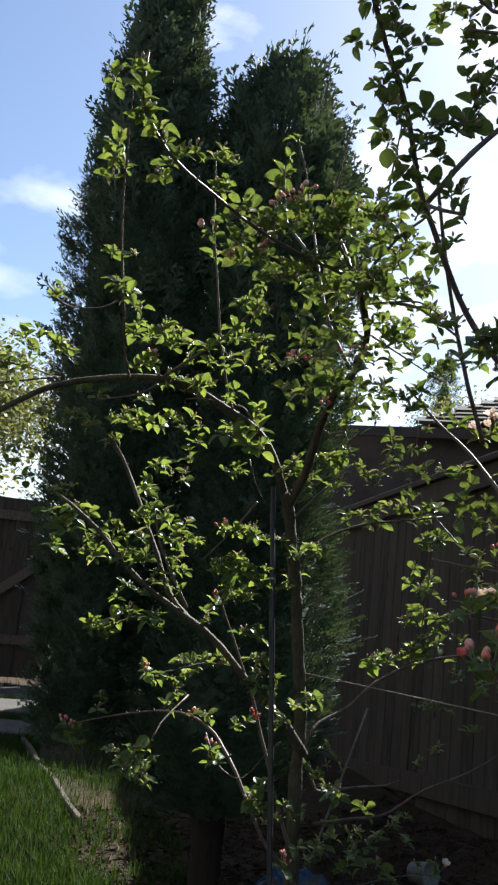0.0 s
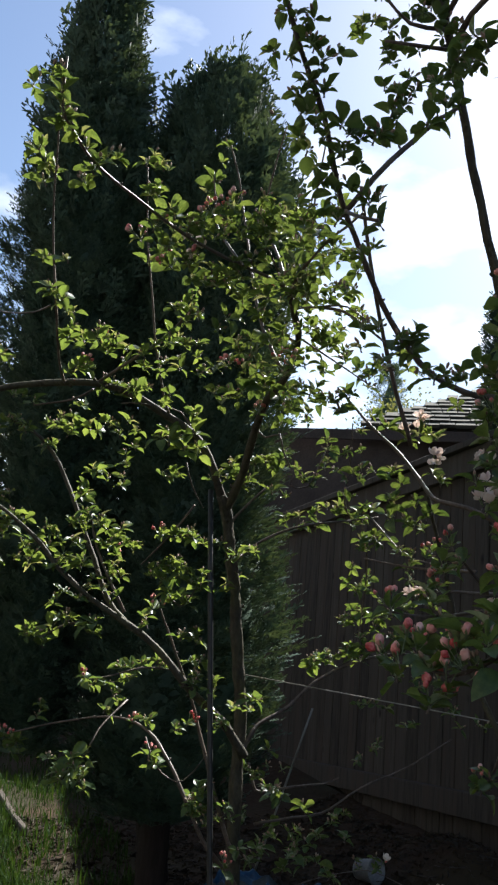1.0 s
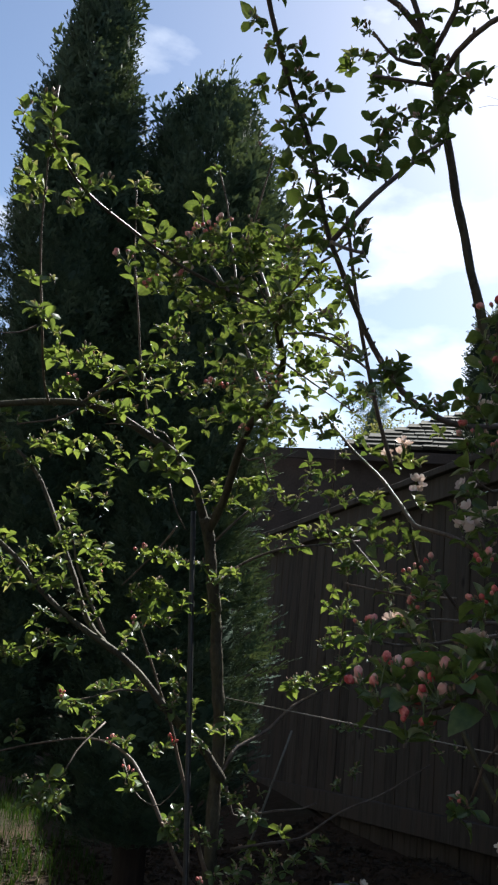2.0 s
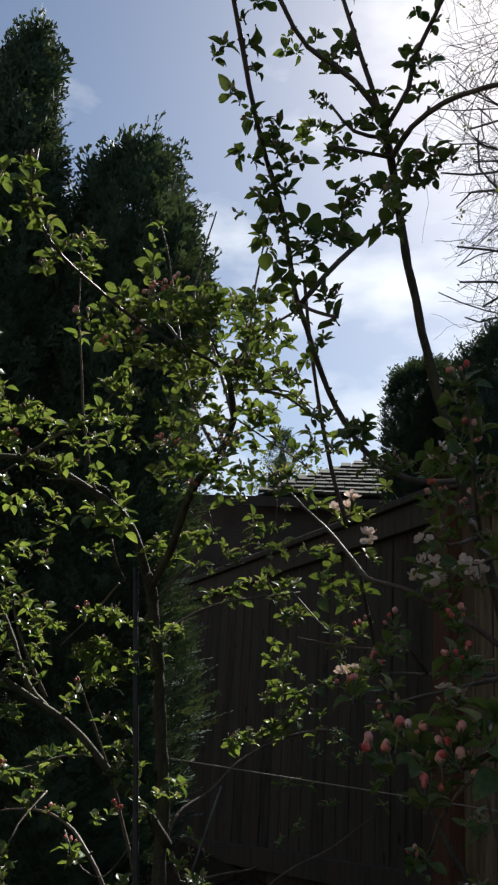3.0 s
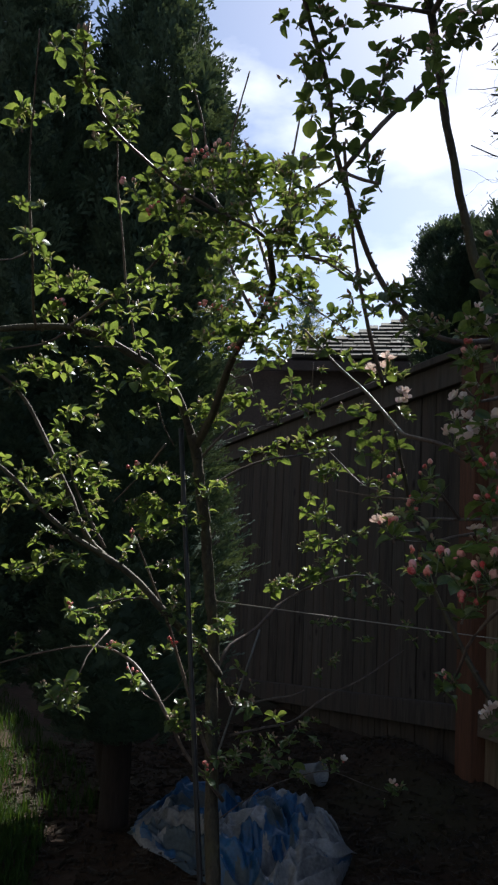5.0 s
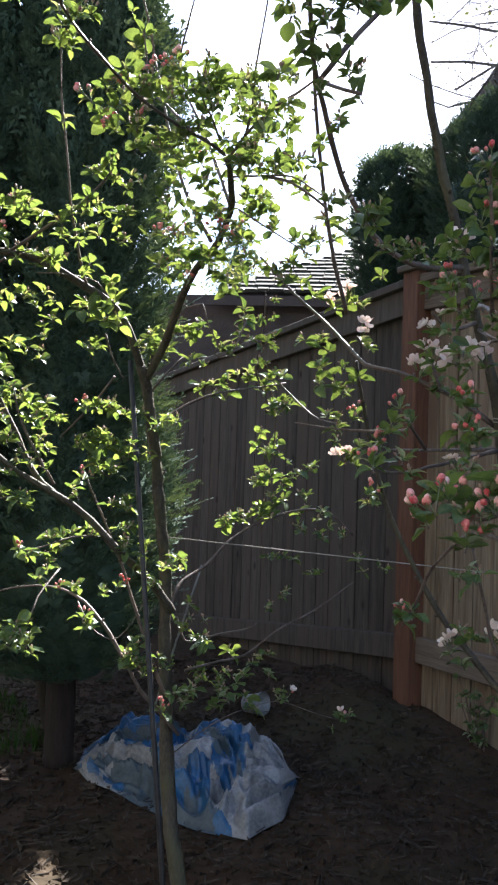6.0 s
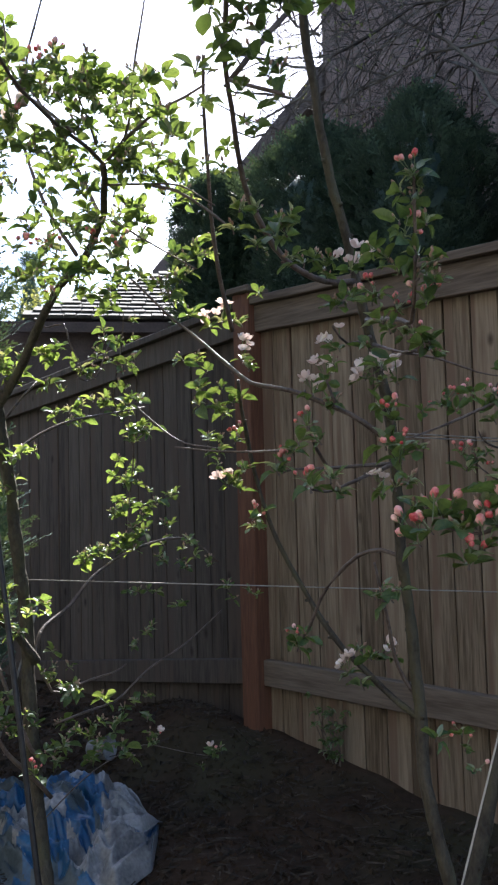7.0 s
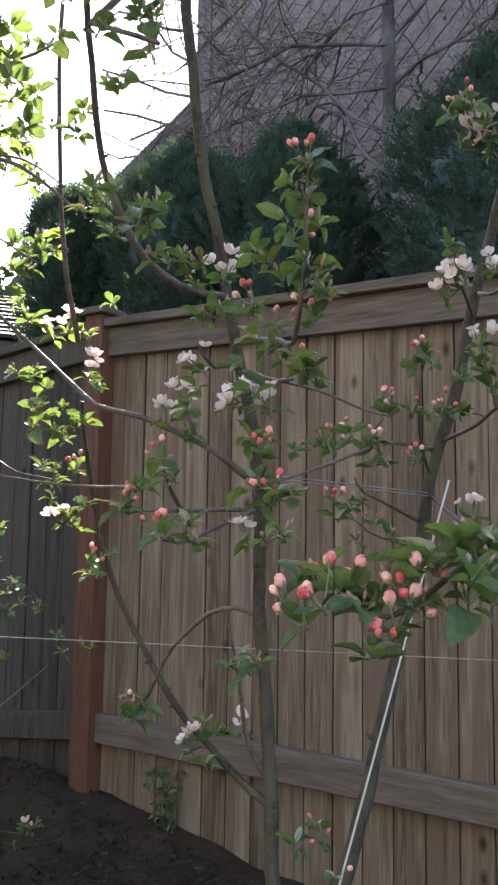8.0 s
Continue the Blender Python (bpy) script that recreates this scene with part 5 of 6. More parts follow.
spurs(apple_b, [(1.933, -2.073, 1.81), (1.945, -2.057, 1.813), (1.91, -2.026, 1.765), (1.882, -2.038, 1.743), (1.87, -2.045, 1.734), (1.897, -2.015, 1.746), (1.887, -1.995, 1.723), (1.859, -2.001, 1.696), (1.86, -1.981, 1.683), (1.861, -1.97, 1.676)], 0.0281, 0, 0)
spurs(apple_b, [(1.83, -1.983, 1.647), (1.835, -1.967, 1.641), (1.857, -1.952, 1.659), (1.854, -1.942, 1.648), (1.85, -1.927, 1.631), (1.835, -1.937, 1.618)], 0.0281, 0, 0)
spurs(apple_b, [(1.806, -1.937, 1.616), (1.823, -1.911, 1.617), (1.798, -1.93, 1.598), (1.819, -1.883, 1.586), (1.802, -1.897, 1.573), (1.784, -1.912, 1.559), (1.806, -1.871, 1.554), (1.792, -1.88, 1.541), (1.81, -1.854, 1.541), (1.778, -1.889, 1.527)], 0.0295, 0, 0)
spurs(apple_b, [(1.784, -1.868, 1.514), (1.76, -1.894, 1.499), (1.772, -1.86, 1.481), (1.819, -1.873, 1.575), (1.802, -1.911, 1.587), (1.753, -1.907, 1.5)], 0.0295, 0, 0)
spurs(apple_b, [(1.604, -1.871, 1.562), (1.795, -1.826, 1.505), (1.795, -1.806, 1.479), (1.768, -1.822, 1.449), (1.63, -1.843, 1.507), (1.636, -1.813, 1.483), (1.636, -1.792, 1.451), (1.662, -1.769, 1.476), (1.699, -1.752, 1.383), (1.685, -1.772, 1.382)], 0.0281, 0, 0)
spurs(apple_b, [(1.714, -1.724, 1.368), (1.688, -1.847, 1.503), (1.659, -1.867, 1.465), (1.656, -1.845, 1.427), (1.685, -1.8, 1.429), (1.644, -1.876, 1.441)], 0.0281, 0, 0)
spurs(apple_b, [(1.782, -1.832, 2.066), (1.754, -1.825, 2.038), (1.774, -1.802, 2.042), (1.793, -1.795, 2.053), (1.735, -1.772, 1.988), (1.715, -1.782, 1.975), (1.731, -1.757, 1.973), (1.709, -1.764, 1.957), (1.686, -1.828, 1.976), (1.678, -1.845, 1.979)], 0.0281, 0, 0)
spurs(apple_b, [(1.712, -1.811, 1.991), (1.758, -1.712, 1.902), (1.744, -1.698, 1.876), (1.732, -1.711, 1.873), (1.8, -1.701, 1.933), (1.811, -1.697, 1.94), (1.797, -1.662, 1.898), (1.809, -1.649, 1.898)], 0.0281, 0, 0)
spurs(apple_b, [(1.892, -1.703, 2.013), (1.878, -1.702, 2.001), (1.914, -1.699, 2.026), (1.929, -1.691, 2.031), (1.843, -1.713, 1.981), (1.899, -1.72, 2.03), (1.693, -1.795, 1.897), (1.699, -1.777, 1.89), (1.675, -1.778, 1.864), (1.684, -1.754, 1.855)], 0.027, 0, 0)
spurs(apple_b, [(1.667, -1.752, 1.834), (1.687, -1.733, 1.841), (1.709, -1.729, 1.863), (1.796, -1.686, 1.917), (1.818, -1.671, 1.925)], 0.027, 0, 0)
spurs(apple_b, [(1.775, -1.784, 1.685), (1.773, -1.773, 1.671), (1.789, -1.765, 1.685), (1.807, -1.748, 1.691), (1.769, -1.8, 1.692), (1.76, -1.783, 1.664), (1.791, -1.778, 1.7), (1.929, -1.792, 1.639), (1.936, -1.789, 1.644), (1.954, -1.768, 1.642)], 0.0295, 0, 0)
spurs(apple_b, [(1.966, -1.76, 1.647), (1.951, -1.783, 1.655), (1.897, -1.784, 1.591), (1.878, -1.796, 1.579), (1.833, -1.845, 1.567), (1.841, -1.839, 1.574), (1.918, -1.794, 1.629), (1.942, -1.768, 1.63)], 0.0295, 0, 0)
spurs(apple_b, [(1.899, -1.68, 1.386), (1.883, -1.682, 1.371), (1.904, -1.671, 1.373), (1.872, -1.674, 1.339), (1.899, -1.655, 1.334), (1.891, -1.672, 1.36), (1.882, -1.649, 1.296), (1.894, -1.64, 1.29), (1.849, -1.669, 1.296), (1.886, -1.638, 1.273)], 0.0324, 0, 0)
spurs(apple_b, [(1.893, -1.631, 1.262), (1.834, -1.65, 1.209), (1.828, -1.657, 1.221), (1.856, -1.658, 1.279), (1.804, -1.645, 1.252)], 0.0324, 0, 0)
spurs(apple_b, [(1.9, -1.68, 1.387), (1.871, -1.666, 1.32), (1.879, -1.631, 1.239), (1.813, -1.642, 1.259), (1.829, -1.625, 1.24)], 0.028, 3, 0)
spurs(apple_b, [(1.723, -1.64, 1.319), (1.712, -1.653, 1.331), (1.729, -1.637, 1.326), (1.7, -1.66, 1.324), (1.704, -1.701, 1.358), (1.692, -1.711, 1.357), (1.704, -1.705, 1.367), (1.67, -1.724, 1.344), (1.653, -1.753, 1.365), (1.661, -1.522, 1.301)], 0.0324, 0, 0)
spurs(apple_b, [(1.651, -1.527, 1.293), (1.537, -1.415, 1.151)], 0.0324, 0, 0)
spurs(apple_b, [(1.559, -1.443, 1.193), (1.631, -1.499, 1.231), (1.525, -1.441, 1.174), (1.778, -1.6, 0.999), (1.749, -1.549, 1.161), (1.691, -1.539, 1.338)], 0.028, 0, 3)
spurs(apple_b, [(1.718, -1.547, 1.169), (1.761, -1.529, 1.159), (1.452, -1.273, 0.654), (1.506, -1.261, 0.691), (1.248, -1.385, 1.023), (1.33, -1.42, 1.265), (1.302, -1.416, 1.346), (1.257, -1.431, 1.338)], 0.026, 0, 3)
spurs(apple_b, [(1.822, -1.537, 1.209), (1.806, -1.61, 1.094), (1.616, -1.565, 1.104), (1.821, -1.609, 1.053), (1.783, -1.759, 1.004), (1.545, -1.543, 1.048), (1.276, -1.343, 0.956), (1.348, -1.303, 0.711), (1.282, -1.384, 1.119)], 0.03, 3, 0)
spurs(apple_b, [(1.826, -1.53, 1.186), (1.816, -1.54, 1.206), (1.806, -1.549, 1.219), (1.563, -1.542, 1.067), (1.543, -1.558, 1.036), (1.752, -1.681, 1.017), (1.76, -1.675, 0.996), (1.629, -1.552, 1.08), (1.604, -1.573, 1.08), (1.785, -1.602, 1.112)], 0.0342, 0, 0)
spurs(apple_b, [(1.863, -1.664, 1.01), (1.849, -1.673, 1.004), (1.827, -1.629, 1.04), (1.784, -1.598, 1.061)], 0.0342, 0, 0)
spurs(apple_b, [(1.35, -1.304, 0.699), (1.357, -1.292, 0.721), (1.277, -1.343, 0.937), (1.286, -1.333, 0.966), (1.475, -1.263, 0.633), (1.477, -1.277, 0.707), (1.498, -1.266, 0.691), (1.683, -1.474, 0.84), (1.671, -1.483, 0.836), (1.693, -1.469, 0.833)], 0.036, 0, 0)
spurs(apple_b, [(1.784, -1.601, 1.172), (1.677, -1.57, 1.192)], 0.036, 0, 0)
spurs(apple_b, [(1.314, -1.401, 1.338), (1.289, -1.429, 1.345), (1.248, -1.48, 1.358), (1.235, -1.505, 1.383), (1.243, -1.458, 1.276), (1.268, -1.415, 1.213), (1.279, -1.398, 1.186), (1.236, -1.448, 1.202), (1.252, -1.44, 1.25), (1.343, -1.379, 1.398)], 0.036, 0, 0)
spurs(apple_b, [(1.285, -1.458, 1.475), (1.297, -1.458, 1.501), (1.338, -1.408, 1.247), (1.267, -1.476, 1.215), (1.288, -1.444, 1.17), (1.255, -1.504, 1.267), (1.321, -1.413, 1.191)], 0.036, 0, 0)
spurs(apple_b, [(1.279, -1.423, 1.164), (1.29, -1.404, 1.108), (1.267, -1.426, 1.088), (1.255, -1.442, 1.116), (1.249, -1.459, 1.18), (1.261, -1.372, 1.033), (1.27, -1.363, 1.053), (1.264, -1.368, 1.014)], 0.036, 0, 0)
spurs(apple_b, [(1.706, -1.657, 1.755), (1.711, -1.643, 1.747), (1.719, -1.662, 1.778), (1.737, -1.694, 1.829), (1.743, -1.71, 1.851), (1.75, -1.693, 1.843), (1.727, -1.721, 1.877), (1.733, -1.748, 1.905), (1.733, -1.656, 1.825), (1.731, -1.643, 1.81)], 0.0259, 0, 0)
spurs(apple_b, [(1.733, -1.794, 1.938), (1.695, -1.706, 1.827), (1.667, -1.789, 1.864)], 0.0259, 0, 0)
# third apple tree, leaning, close to the second
limb(apple_c, [(1.52, -1.2, -0.16), (1.545, -1.14, 0.05), (1.572, -1.081, 0.213), (1.592, -1.033, 0.359), (1.614, -0.984, 0.505), (1.633, -0.939, 0.659), (1.661, -0.907, 0.817), (1.697, -0.905, 0.971), (1.736, -0.938, 1.126), (1.788, -0.957, 1.263), (1.822, -0.977, 1.38), (1.857, -0.997, 1.486), (1.905, -1.035, 1.589), (1.968, -1.115, 1.7), (2.015, -1.183, 1.82)], 0.0185, 0.008)
limb(apple_c, [(1.736, -0.925, 1.176), (1.785, -1.229, 1.153), (1.742, -1.313, 1.122), (1.728, -1.387, 1.098), (1.722, -1.437, 1.085)], 0.0055, 0.0014)
limb(apple_c, [(1.702, -0.907, 1.04), (1.711, -1.068, 1.066), (1.757, -1.268, 1.079), (1.757, -1.292, 1.098)], 0.004, 0.0012)
limb(apple_c, [(1.746, -0.932, 1.186), (1.848, -1.026, 1.2), (1.936, -1.159, 1.213), (1.997, -1.167, 1.236)], 0.0045, 0.003)
limb(apple_c, [(1.719, -0.914, 1.098), (1.807, -1.028, 1.052), (1.897, -1.154, 1.014), (1.972, -1.184, 0.975)], 0.004, 0.003)
limb(apple_c, [(1.727, -0.912, 1.119), (1.765, -1.053, 1.168), (1.818, -1.193, 1.23), (1.834, -1.208, 1.279)], 0.004, 0.0012)
limb(apple_c, [(1.692, -0.911, 0.987), (1.707, -1.035, 1.003), (1.741, -1.218, 1.02), (1.72, -1.252, 1.054)], 0.0035, 0.0012)
limb(apple_c, [(1.785, -1.229, 1.152), (1.766, -1.25, 1.165), (1.787, -1.255, 1.189)], 0.003, 0.002)
limb(apple_c, [(1.848, -0.993, 1.439), (1.926, -1.169, 1.381), (1.966, -1.19, 1.383)], 0.004, 0.003)
limb(apple_c, [(1.928, -1.16, 1.209), (1.92, -1.172, 1.259), (1.913, -1.186, 1.309)], 0.0035, 0.002)
limb(apple_c, [(1.835, -0.986, 1.401), (1.892, -1.222, 1.408), (1.899, -1.251, 1.433)], 0.0035, 0.002)
limb(apple_c, [(2.012, -1.204, 1.459), (1.99, -1.29, 1.516), (1.969, -1.365, 1.538), (1.965, -1.384, 1.57)], 0.004, 0.002)
spurs(apple_c, [(1.824, -1.211, 1.275), (1.843, -1.202, 1.271), (1.837, -1.209, 1.288), (1.818, -1.221, 1.2), (1.787, -1.234, 1.196), (1.841, -1.21, 1.191), (1.754, -1.264, 1.139), (1.774, -1.255, 1.147), (1.734, -1.365, 1.138), (1.754, -1.353, 1.13)], 0.0306, 1, 0)
spurs(apple_c, [(1.706, -1.381, 1.13), (1.777, -1.345, 1.154)], 0.0306, 1, 0)
spurs(apple_c, [(1.855, -1.152, 1.202), (1.839, -1.158, 1.202), (1.879, -1.144, 1.202), (1.916, -1.174, 1.259), (1.902, -1.182, 1.277), (1.922, -1.167, 1.234), (1.973, -1.377, 1.563), (1.962, -1.389, 1.577), (1.946, -1.385, 1.56), (1.98, -1.365, 1.544)], 0.0324, 0, 0)
spurs(apple_c, [(1.988, -1.355, 1.53), (1.901, -1.246, 1.421), (1.888, -1.256, 1.433)], 0.0324, 0, 0)
spurs(apple_c, [(1.889, -1.239, 1.386), (1.878, -1.233, 1.355), (1.903, -1.231, 1.378), (1.979, -1.362, 1.537), (1.949, -1.365, 1.524), (1.985, -1.348, 1.514), (1.912, -1.184, 1.297), (1.89, -1.157, 1.04), (1.942, -1.205, 1.404)], 0.028, 0, 3)
spurs(apple_c, [(1.837, -1.208, 1.286), (1.788, -1.246, 1.207), (1.767, -1.27, 1.146), (1.741, -1.362, 1.146), (1.714, -1.278, 1.062), (1.803, -1.163, 1.128), (1.753, -1.212, 1.029), (1.965, -1.384, 1.57), (1.847, -1.156, 1.207)], 0.024, 3, 0)
spurs(apple_c, [(1.737, -1.266, 1.054), (1.721, -1.273, 1.036), (1.752, -1.259, 1.062), (1.764, -1.185, 1.012), (1.788, -1.175, 0.987), (1.717, -1.208, 1.003), (1.777, -1.272, 1.112), (1.728, -1.304, 1.17)], 0.0288, 0, 0)
limb(apple_c, [(2.159, -1.745, 1.008), (2.125, -1.795, 0.998), (2.105, -1.823, 0.988), (2.091, -1.851, 0.969), (2.075, -1.87, 0.958), (2.045, -1.885, 0.963)], 0.0045, 0.0012)
spurs(apple_c, [(2.122, -1.849, 1.008), (2.112, -1.853, 1.002), (2.129, -1.847, 0.997), (2.102, -1.857, 0.989), (2.132, -1.846, 0.986)], 0.036, 0, 0, 0.75)
spurs(apple_c, [(2.091, -1.861, 0.988), (2.078, -1.867, 0.977), (2.122, -1.851, 0.964), (2.095, -1.861, 0.966), (2.058, -1.878, 0.958), (2.044, -1.884, 0.972), (2.016, -1.865, 0.978), (2.133, -1.837, 0.963)], 0.036, 0, 0, 0.3)
spurs(apple_c, [(2.094, -1.872, 0.963), (2.083, -1.879, 0.945), (2.041, -1.898, 0.96), (2.071, -1.887, 0.93), (2.021, -1.888, 0.948), (2.119, -1.841, 0.97), (2.04, -1.875, 0.971), (2.064, -1.864, 0.963)], 0.026, 2, 0)
spurs(apple_c, [(1.718, -1.314, 0.576), (1.78, -1.496, 0.642), (1.711, -1.31, 0.597), (1.783, -1.401, 0.574)], 0.0288, 1, 0)
spurs(apple_a, [(0.365, -2.05, 0.606), (0.385, -2.03, 0.6)], 0.034, 3, 0)
spurs(apple_a, [(0.38, -2.035, 0.59), (0.4, -2.02, 0.6), (0.375, -2.03, 0.57)], 0.034, 0, 0)
limb(apple_a, [(0.8, -1.553, 0.3), (0.71, -1.36, 0.34), (0.61, -1.16, 0.335), (0.583, -1.07, 0.322), (0.64, -1.0, 0.298), (0.69, -0.938, 0.28)], 0.0025, 0.0012)
spurs(apple_a, [(0.583, -1.07, 0.325), (0.69, -0.938, 0.282), (0.7, -0.93, 0.29)], 0.03, 0, 0)
spurs(apple_a, [(0.59, -1.065, 0.33), (0.692, -0.935, 0.278)], 0.022, 1, 1)

for tree, kept in CROWN.items():
    if kept[1]:
        o = link_mesh("crown", mesh_of("crown", np.concatenate(kept[1]).tolist(), kept[2]), LEAF, tree, smooth=True)
        o.data.materials.append(YOUNG)
        o.data.materials.append(TIGHTBUD)
        o.data.polygons.foreach_set("material_index", kept[4])
        tagged(o, kind="stuff")

# ---- wires, stakes ----
def rod(name, a, b, r, mat, label, category, kind=""):
    v, f = tube_data(smooth_path([a, (Vector(a) + Vector(b)) / 2, b], 0.2), r, r, 8, 0.02, rng_t)
    return tagged(link_mesh(name, mesh_of(name, v, f), mat, smooth=True), label, category, kind=kind)


rod("trellis_wire", (0.735, -1.54, 0.826), (2.45, -0.01, 0.714), 0.0013, WIRE, "thin galvanised wire stretched from the tree to the fence", "wire")
rod("tie_wire", (1.629, -1.366, 1.096), (1.733, -0.929, 1.088), 0.0012, WIRE, "thin wire tying two apple trees together", "wire")
rod("tie_wire", (1.629, -1.367, 1.102), (1.733, -0.929, 1.093), 0.0012, WIRE, "thin wire tying two apple trees together", "wire")
rod("white_rod", (1.788, -0.988, 1.112), (1.555, -1.325, -0.13), 0.0019, WHITEROD, "thin white plastic rod leaning beside the apple tree", "rod")
rod("support_stake", (0.815, -1.695, 1.25), (1.0, -1.628, -0.12), 0.0062, BLACKPIPE, "black metal stake driven beside the apple trunk", "stake")
rod("grey_stake", (-0.498, -0.772, 0.594), (-0.66, -0.93, -0.14), 0.0045, WIRE, "thin grey metal stake leaning in the bed", "stake")



# ---- weed at the fence foot ----
def weed(x, y):
    rng = random.Random(9)
    w = empty("weed", (x, y, height(x, y)), label="dark green leafy weed climbing at the fence foot", category="weed")
    for k in range(12):
        pts = [Vector((x + rng.uniform(-0.03, 0.03), y, height(x, y) - 0.02))]
        for _ in range(4):
            pts.append(pts[-1] + Vector((rng.uniform(-0.03, 0.03), rng.uniform(-0.008, 0.004), rng.uniform(0.035, 0.075))))
        v, f = tube_data(smooth_path(pts, 0.02), 0.0022, 0.001, 5, 0.1, rng)
        stem = link_mesh("stem", mesh_of("stem", v, f), TWIG, w)
        for p in pts[1:]:
            for _ in range(4):
                m = Matrix.Translation(p) @ Euler((rng.uniform(-0.6, 0.6), rng.uniform(-0.6, 0.4), rng.uniform(3.2, 6.2))).to_matrix().to_4x4() @ Matrix.Scale(rng.uniform(0.016, 0.028), 4)
                link_mesh("leaf", LEAVES[rng.randrange(16)][2], None, stem, m)


weed(0.42, -0.07)


# ---- tarp ----
def along(stops, x):
    """Straight-line value at x between the stops."""
    for (a, p), (b, q) in zip(stops, stops[1:]):
        if x <= b:
            return p + (q - p) * max(0.0, (x - a) / (b - a))
    return stops[-1][1]


def tarp():
    """A heap of crumpled sheet: plateau with sharp folds, edges tucked down to the soil."""
    near = ((-0.40, 0.02), (-0.33, 0.13), (-0.1, 0.27), (0.08, 0.4), (0.22, 0.5), (0.33, 0.36), (0.4, 0.02))
    far = ((-0.40, -0.16), (-0.25, -0.42), (0.05, -0.4), (0.28, -0.3), (0.4, -0.06))
    V, Fc, mi, n = [], [], [], 130
    for j in range(n + 1):
        for i in range(n + 1):
            u, v = i / n * 2 - 1, j / n * 2 - 1
            r = 0.4 * u
            d0, d1 = along(far, r), along(near, r)
            d = d0 + (d1 - d0) * (v + 1) / 2
            wob = Vector(noise.noise_vector((u * 2.6, v * 2.6, 2)))
            r, d = r + 0.022 * wob.x, d + 0.025 * wob.y
            x, y = -0.05 + 0.522 * r + 0.853 * d, -1.05 + 0.853 * r - 0.522 * d
            e = min(1 - abs(u), 1 - abs(v))
            rise = 0.1 * math.sin(min(1.0, e / 0.6) * 1.57) * (1.0 + 0.3 * u)
            w = Vector((u * 1.7 + 2, v * 1.9, 1))
            w = w + Vector(noise.noise_vector(w * 1.2)) * 0.45
            fold = 0.05 * (0.4 - abs(noise.noise(w * 1.3)) * 2.2) + 0.065 * (0.35 - abs(noise.noise(w * 2.6)) * 2.0) + 0.02 * (0.35 - abs(noise.noise(w * 6)) * 2)
            V.append((x, y, height(x, y) + 0.008 + max(0.0, rise + fold * min(1.0, e / 0.3))))
    for j in range(n):
        for i in range(n):
            a = j * (n + 1) + i
            Fc.append((a, a + 1, a + n + 2, a + n + 1))
            u, v = i / n * 2 - 1, j / n * 2 - 1
            w = Vector((u * 1.6 + 3, v * 1.4, 2))
            w = w + Vector(noise.noise_vector(w * 1.4)) * 0.35
            g = noise.noise(w * 1.15) + 0.5 * noise.noise(w * 2.7) + 0.25 * noise.noise(w * 7)
            silver = g > 0.32 - 0.6 * max(0.0, u + 0.15) - 0.25 * max(0.0, v - 0.5) * (u > -0.2)
            teal = noise.noise(w * 1.9 + Vector((9, 2, 4))) + 0.3 * noise.noise(w * 6) > 0.1
            mi.append(1 if silver else 2 if teal else 0)
    me = mesh_of("tarp", V, Fc)
    me.materials.append(BLUETARP), me.materials.append(GREYTARP), me.materials.append(TEALTARP)
    me.polygons.foreach_set("material_index", mi)
    me.shade_smooth()
    tagged(new("tarp", me), "crumpled blue tarpaulin showing its silver-grey underside on soil", "tarpaulin")


tarp()


# ---- lawn, paving, litter ----
def scatter(name, n, place, shape, mat, label, category):
    rng = random.Random(name)
    V, Fc = [], []
    for _ in range(n):
        q = place(rng)
        if q is None:
            continue
        k = len(V)
        vs, fs = shape(rng)
        a, s = rng.uniform(0, 6.28), rng.uniform(0.6, 1.4)
        for x, y, z in vs:
            V.append((q[0] + s * (x * math.cos(a) - y * math.sin(a)), q[1] + s * (x * math.sin(a) + y * math.cos(a)), q[2] + s * z))
        Fc += [tuple(i + k for i in f) for f in fs]
    ob = link_mesh(name, mesh_of(name, V, Fc), mat)
    tagged(ob, label, category, kind="stuff")


def blade_shape(rng):
    h, b = rng.uniform(0.025, 0.065), rng.uniform(0.006, 0.035)
    return [(-0.0018, 0, -0.01), (0.0018, 0, -0.01), (0.0015, b * 0.4, h * 0.6), (-0.0015, b * 0.4, h * 0.6), (0, b, h)], [(0, 1, 2, 3), (3, 2, 4)]


STONES = ((-3.55, -1.99, 0.5, 0.5), (-4.35, -1.93, 0.62, 0.52), (-5.2, -1.84, 0.6, 0.52))


def lawn_at(rng):
    x, y = -5.8 + 6.6 * math.sqrt(rng.random()), rng.uniform(-3.0, -1.35)
    edge = -1.83 + 0.04 * max(0.0, x + 2.5) + (0.03 * noise.noise((x * 2, y * 2, 5)) if x < -1.4 else 0.14 * noise.noise((x * 2, y * 2, 5)))
    if y > edge and (x > -0.5 or rng.random() > 0.5 * (0.5 + noise.noise((x * 3, y * 3, 8)))):
        return None
    if x > 0.2 and y > -2.2:
        return None
    for sx, sy, w, d in STONES:
        if abs(x - sx) < w / 2 and abs(y - sy) < d / 2:
            return None
    return x, y, height(x, y)


def chip_shape(rng):
    l, w, t = rng.uniform(0.006, 0.03), rng.uniform(0.0008, 0.003), rng.uniform(-0.008, 0.008)
    return [(-l, -w, 0.002), (l, -w * 0.6, 0.004 + t), (l, w * 0.6, 0.006 + abs(t)), (-l, w, 0.004)], [(0, 1, 2, 3)]


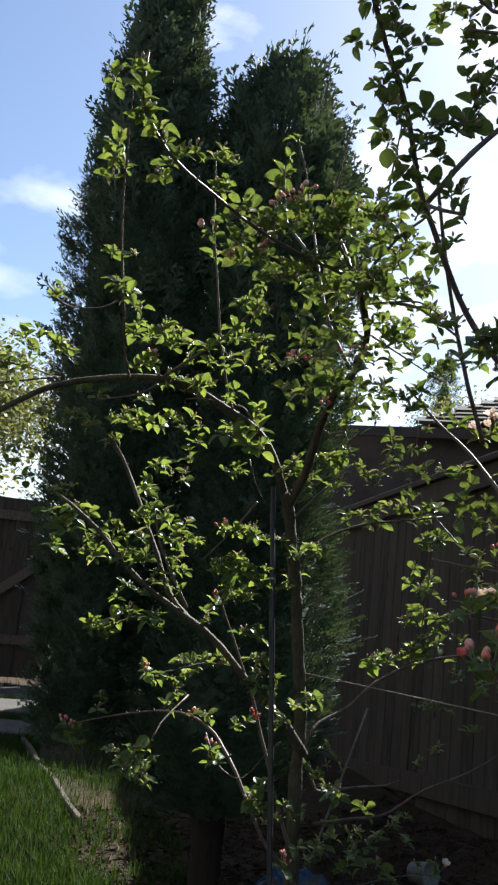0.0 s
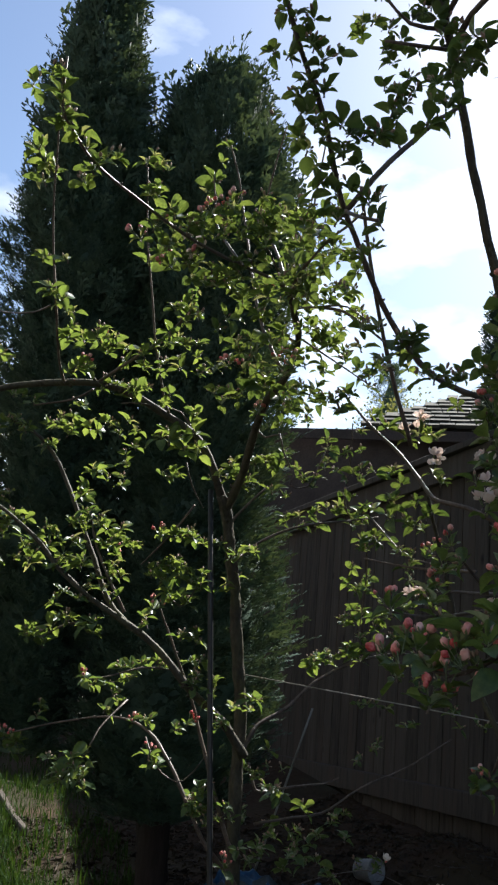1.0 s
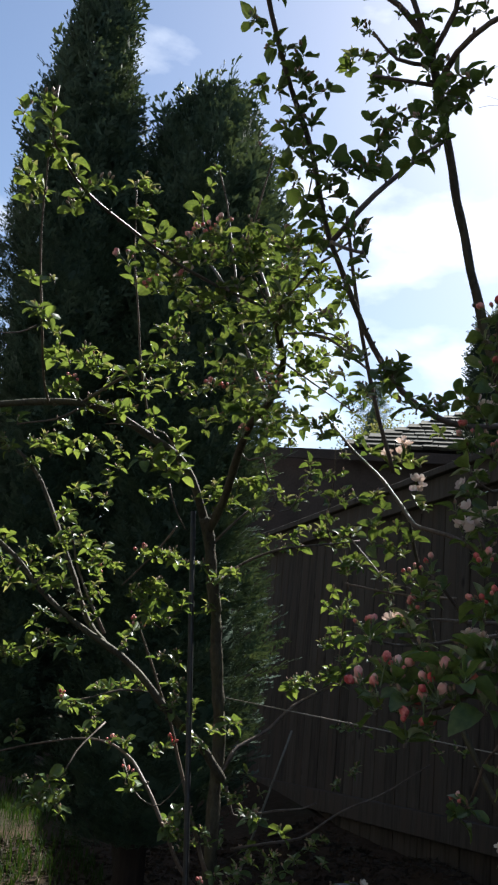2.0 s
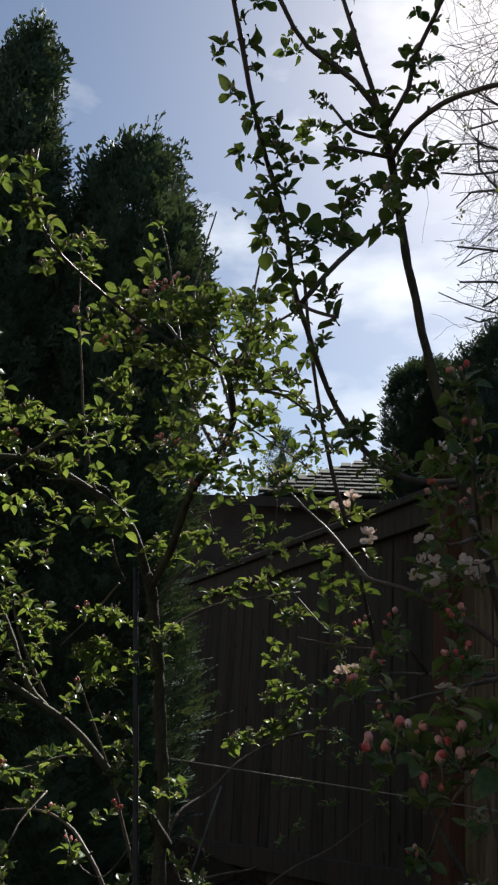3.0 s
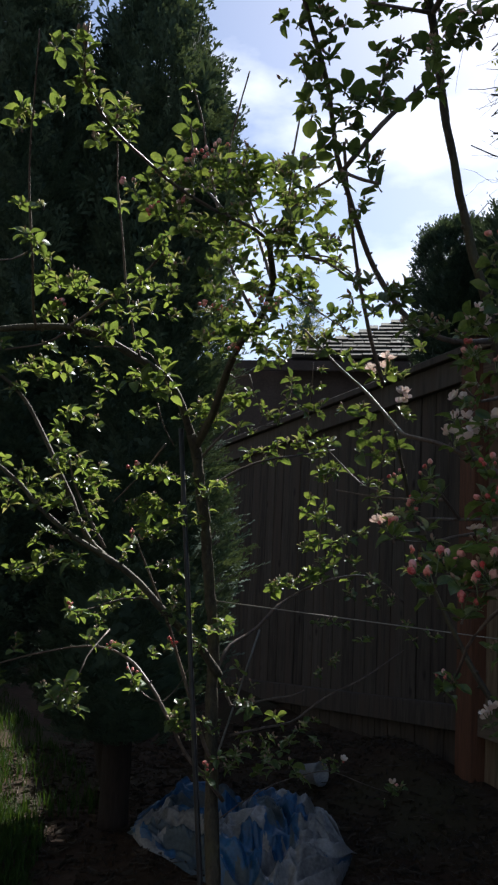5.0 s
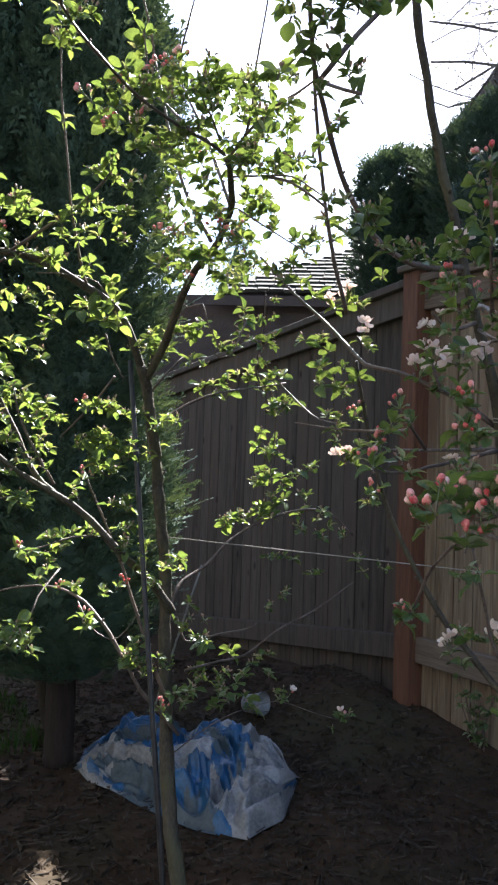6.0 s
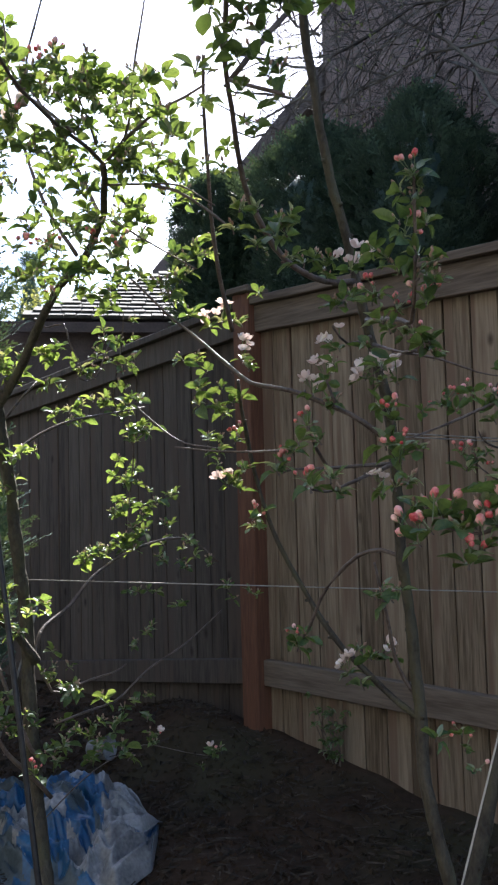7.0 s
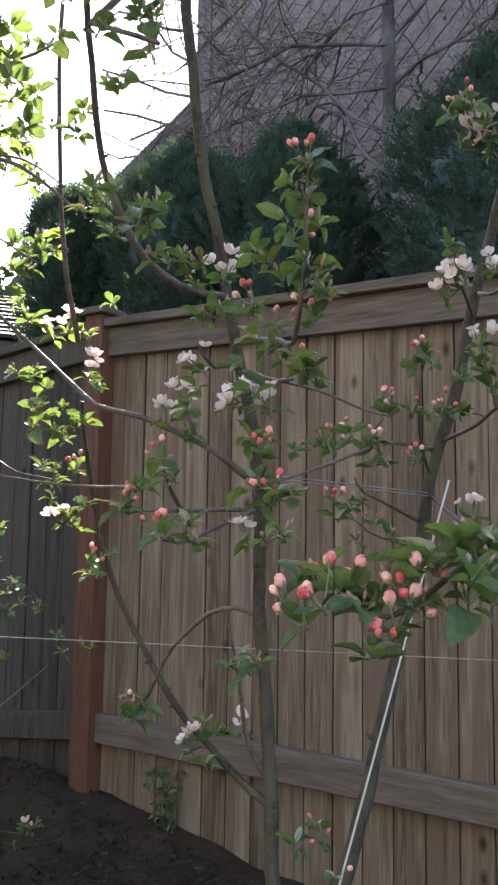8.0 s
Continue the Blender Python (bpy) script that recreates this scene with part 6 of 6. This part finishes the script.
def clod_shape(rng):
    r = rng.uniform(0.004, 0.014)
    p = [(r, 0, 0), (-r * 0.8, r * 0.7, 0), (-r * 0.6, -r * 0.8, 0), (0, 0, r * 0.9)]
    return p, [(0, 1, 3), (1, 2, 3), (2, 0, 3)]


def pot():
    """A pale plastic pot lying on its side behind the tarpaulin."""
    bm = bmesh.new()
    ring = ((0.0, 0.045), (0.002, 0.047), (0.11, 0.058), (0.112, 0.064), (0.122, 0.064), (0.122, 0.058), (0.012, 0.043), (0.012, 0.0))
    vs = [[bm.verts.new((r * math.cos(a), r * math.sin(a), z)) for a in [2 * math.pi * k / 20 for k in range(20)]] for z, r in ring[:-1]]
    for A, B in zip(vs, vs[1:]):
        for k in range(20):
            bm.faces.new((A[k], A[(k + 1) % 20], B[(k + 1) % 20], B[k]))
    bm.faces.new(vs[0][::-1])
    bm.faces.new(vs[-1])
    tagged(part("plant_pot", bm, GREYTARP, smooth=True, at=pose(-0.54, -0.5, height(-0.54, -0.5) + 0.06, 80, 0, 110) @ Matrix.Scale(0.8, 4)), "pale plastic plant pot lying behind the tarpaulin", "plant pot")


pot()
scatter("grass", 90000, lawn_at, blade_shape, GRASS, "shaded green lawn grass, uncut at its edge", "grass")
scatter("dry_litter", 14000, lambda r: (lambda x, y: (x, y, height(x, y) + 0.004))(r.uniform(-1.6, 2.4), r.uniform(-2.2, -0.1)), chip_shape, LITTER, "dry leaves and stalks strewn over the bed", "litter")
scatter("soil_clods", 9000, lambda r: (lambda x, y: (x, y, height(x, y)))(r.uniform(-1.6, 2.8), r.uniform(-2.2, -0.05)), clod_shape, SOIL, "clods of dark crumbly soil", "soil")

for i, (x, y, w, d) in enumerate(STONES):
    bm = bmesh.new()
    box(bm, -w / 2, -d / 2, -0.04, w / 2, d / 2, 0.02, 0.008)
    for v in bm.verts:
        v.co.x += 0.02 * math.sin(v.co.y * 9 + i)
    ob = part("stepping_stone", bm, STONE, at=pose(x, y, height(x, y) + 0.012, 0, 0, 4 * i - 3))
    tagged(ob, "flat grey concrete stepping stone in the lawn", "paving stone", group="stepping stones")

bm = bmesh.new()
box(bm, -0.9, -0.016, -0.06, 0.9, 0.016, 0.02, 0.006)
bmesh.ops.subdivide_edges(bm, edges=[e for e in bm.edges if abs(e.verts[0].co.x - e.verts[1].co.x) > 1], cuts=12)
for v in bm.verts:
    v.co.y += 0.012 * math.sin(v.co.x * 2.1) + 0.004 * math.sin(v.co.x * 9)
    v.co.z += 0.006 * math.sin(v.co.x * 7)
ob = part("lawn_edging", bm, DARKCEDAR, at=pose(-2.25, -1.83, height(-2.25, -1.83), 0, 0, 5))
tagged(ob, "low weathered timber edging between lawn and bed", "edging", kind="structure")
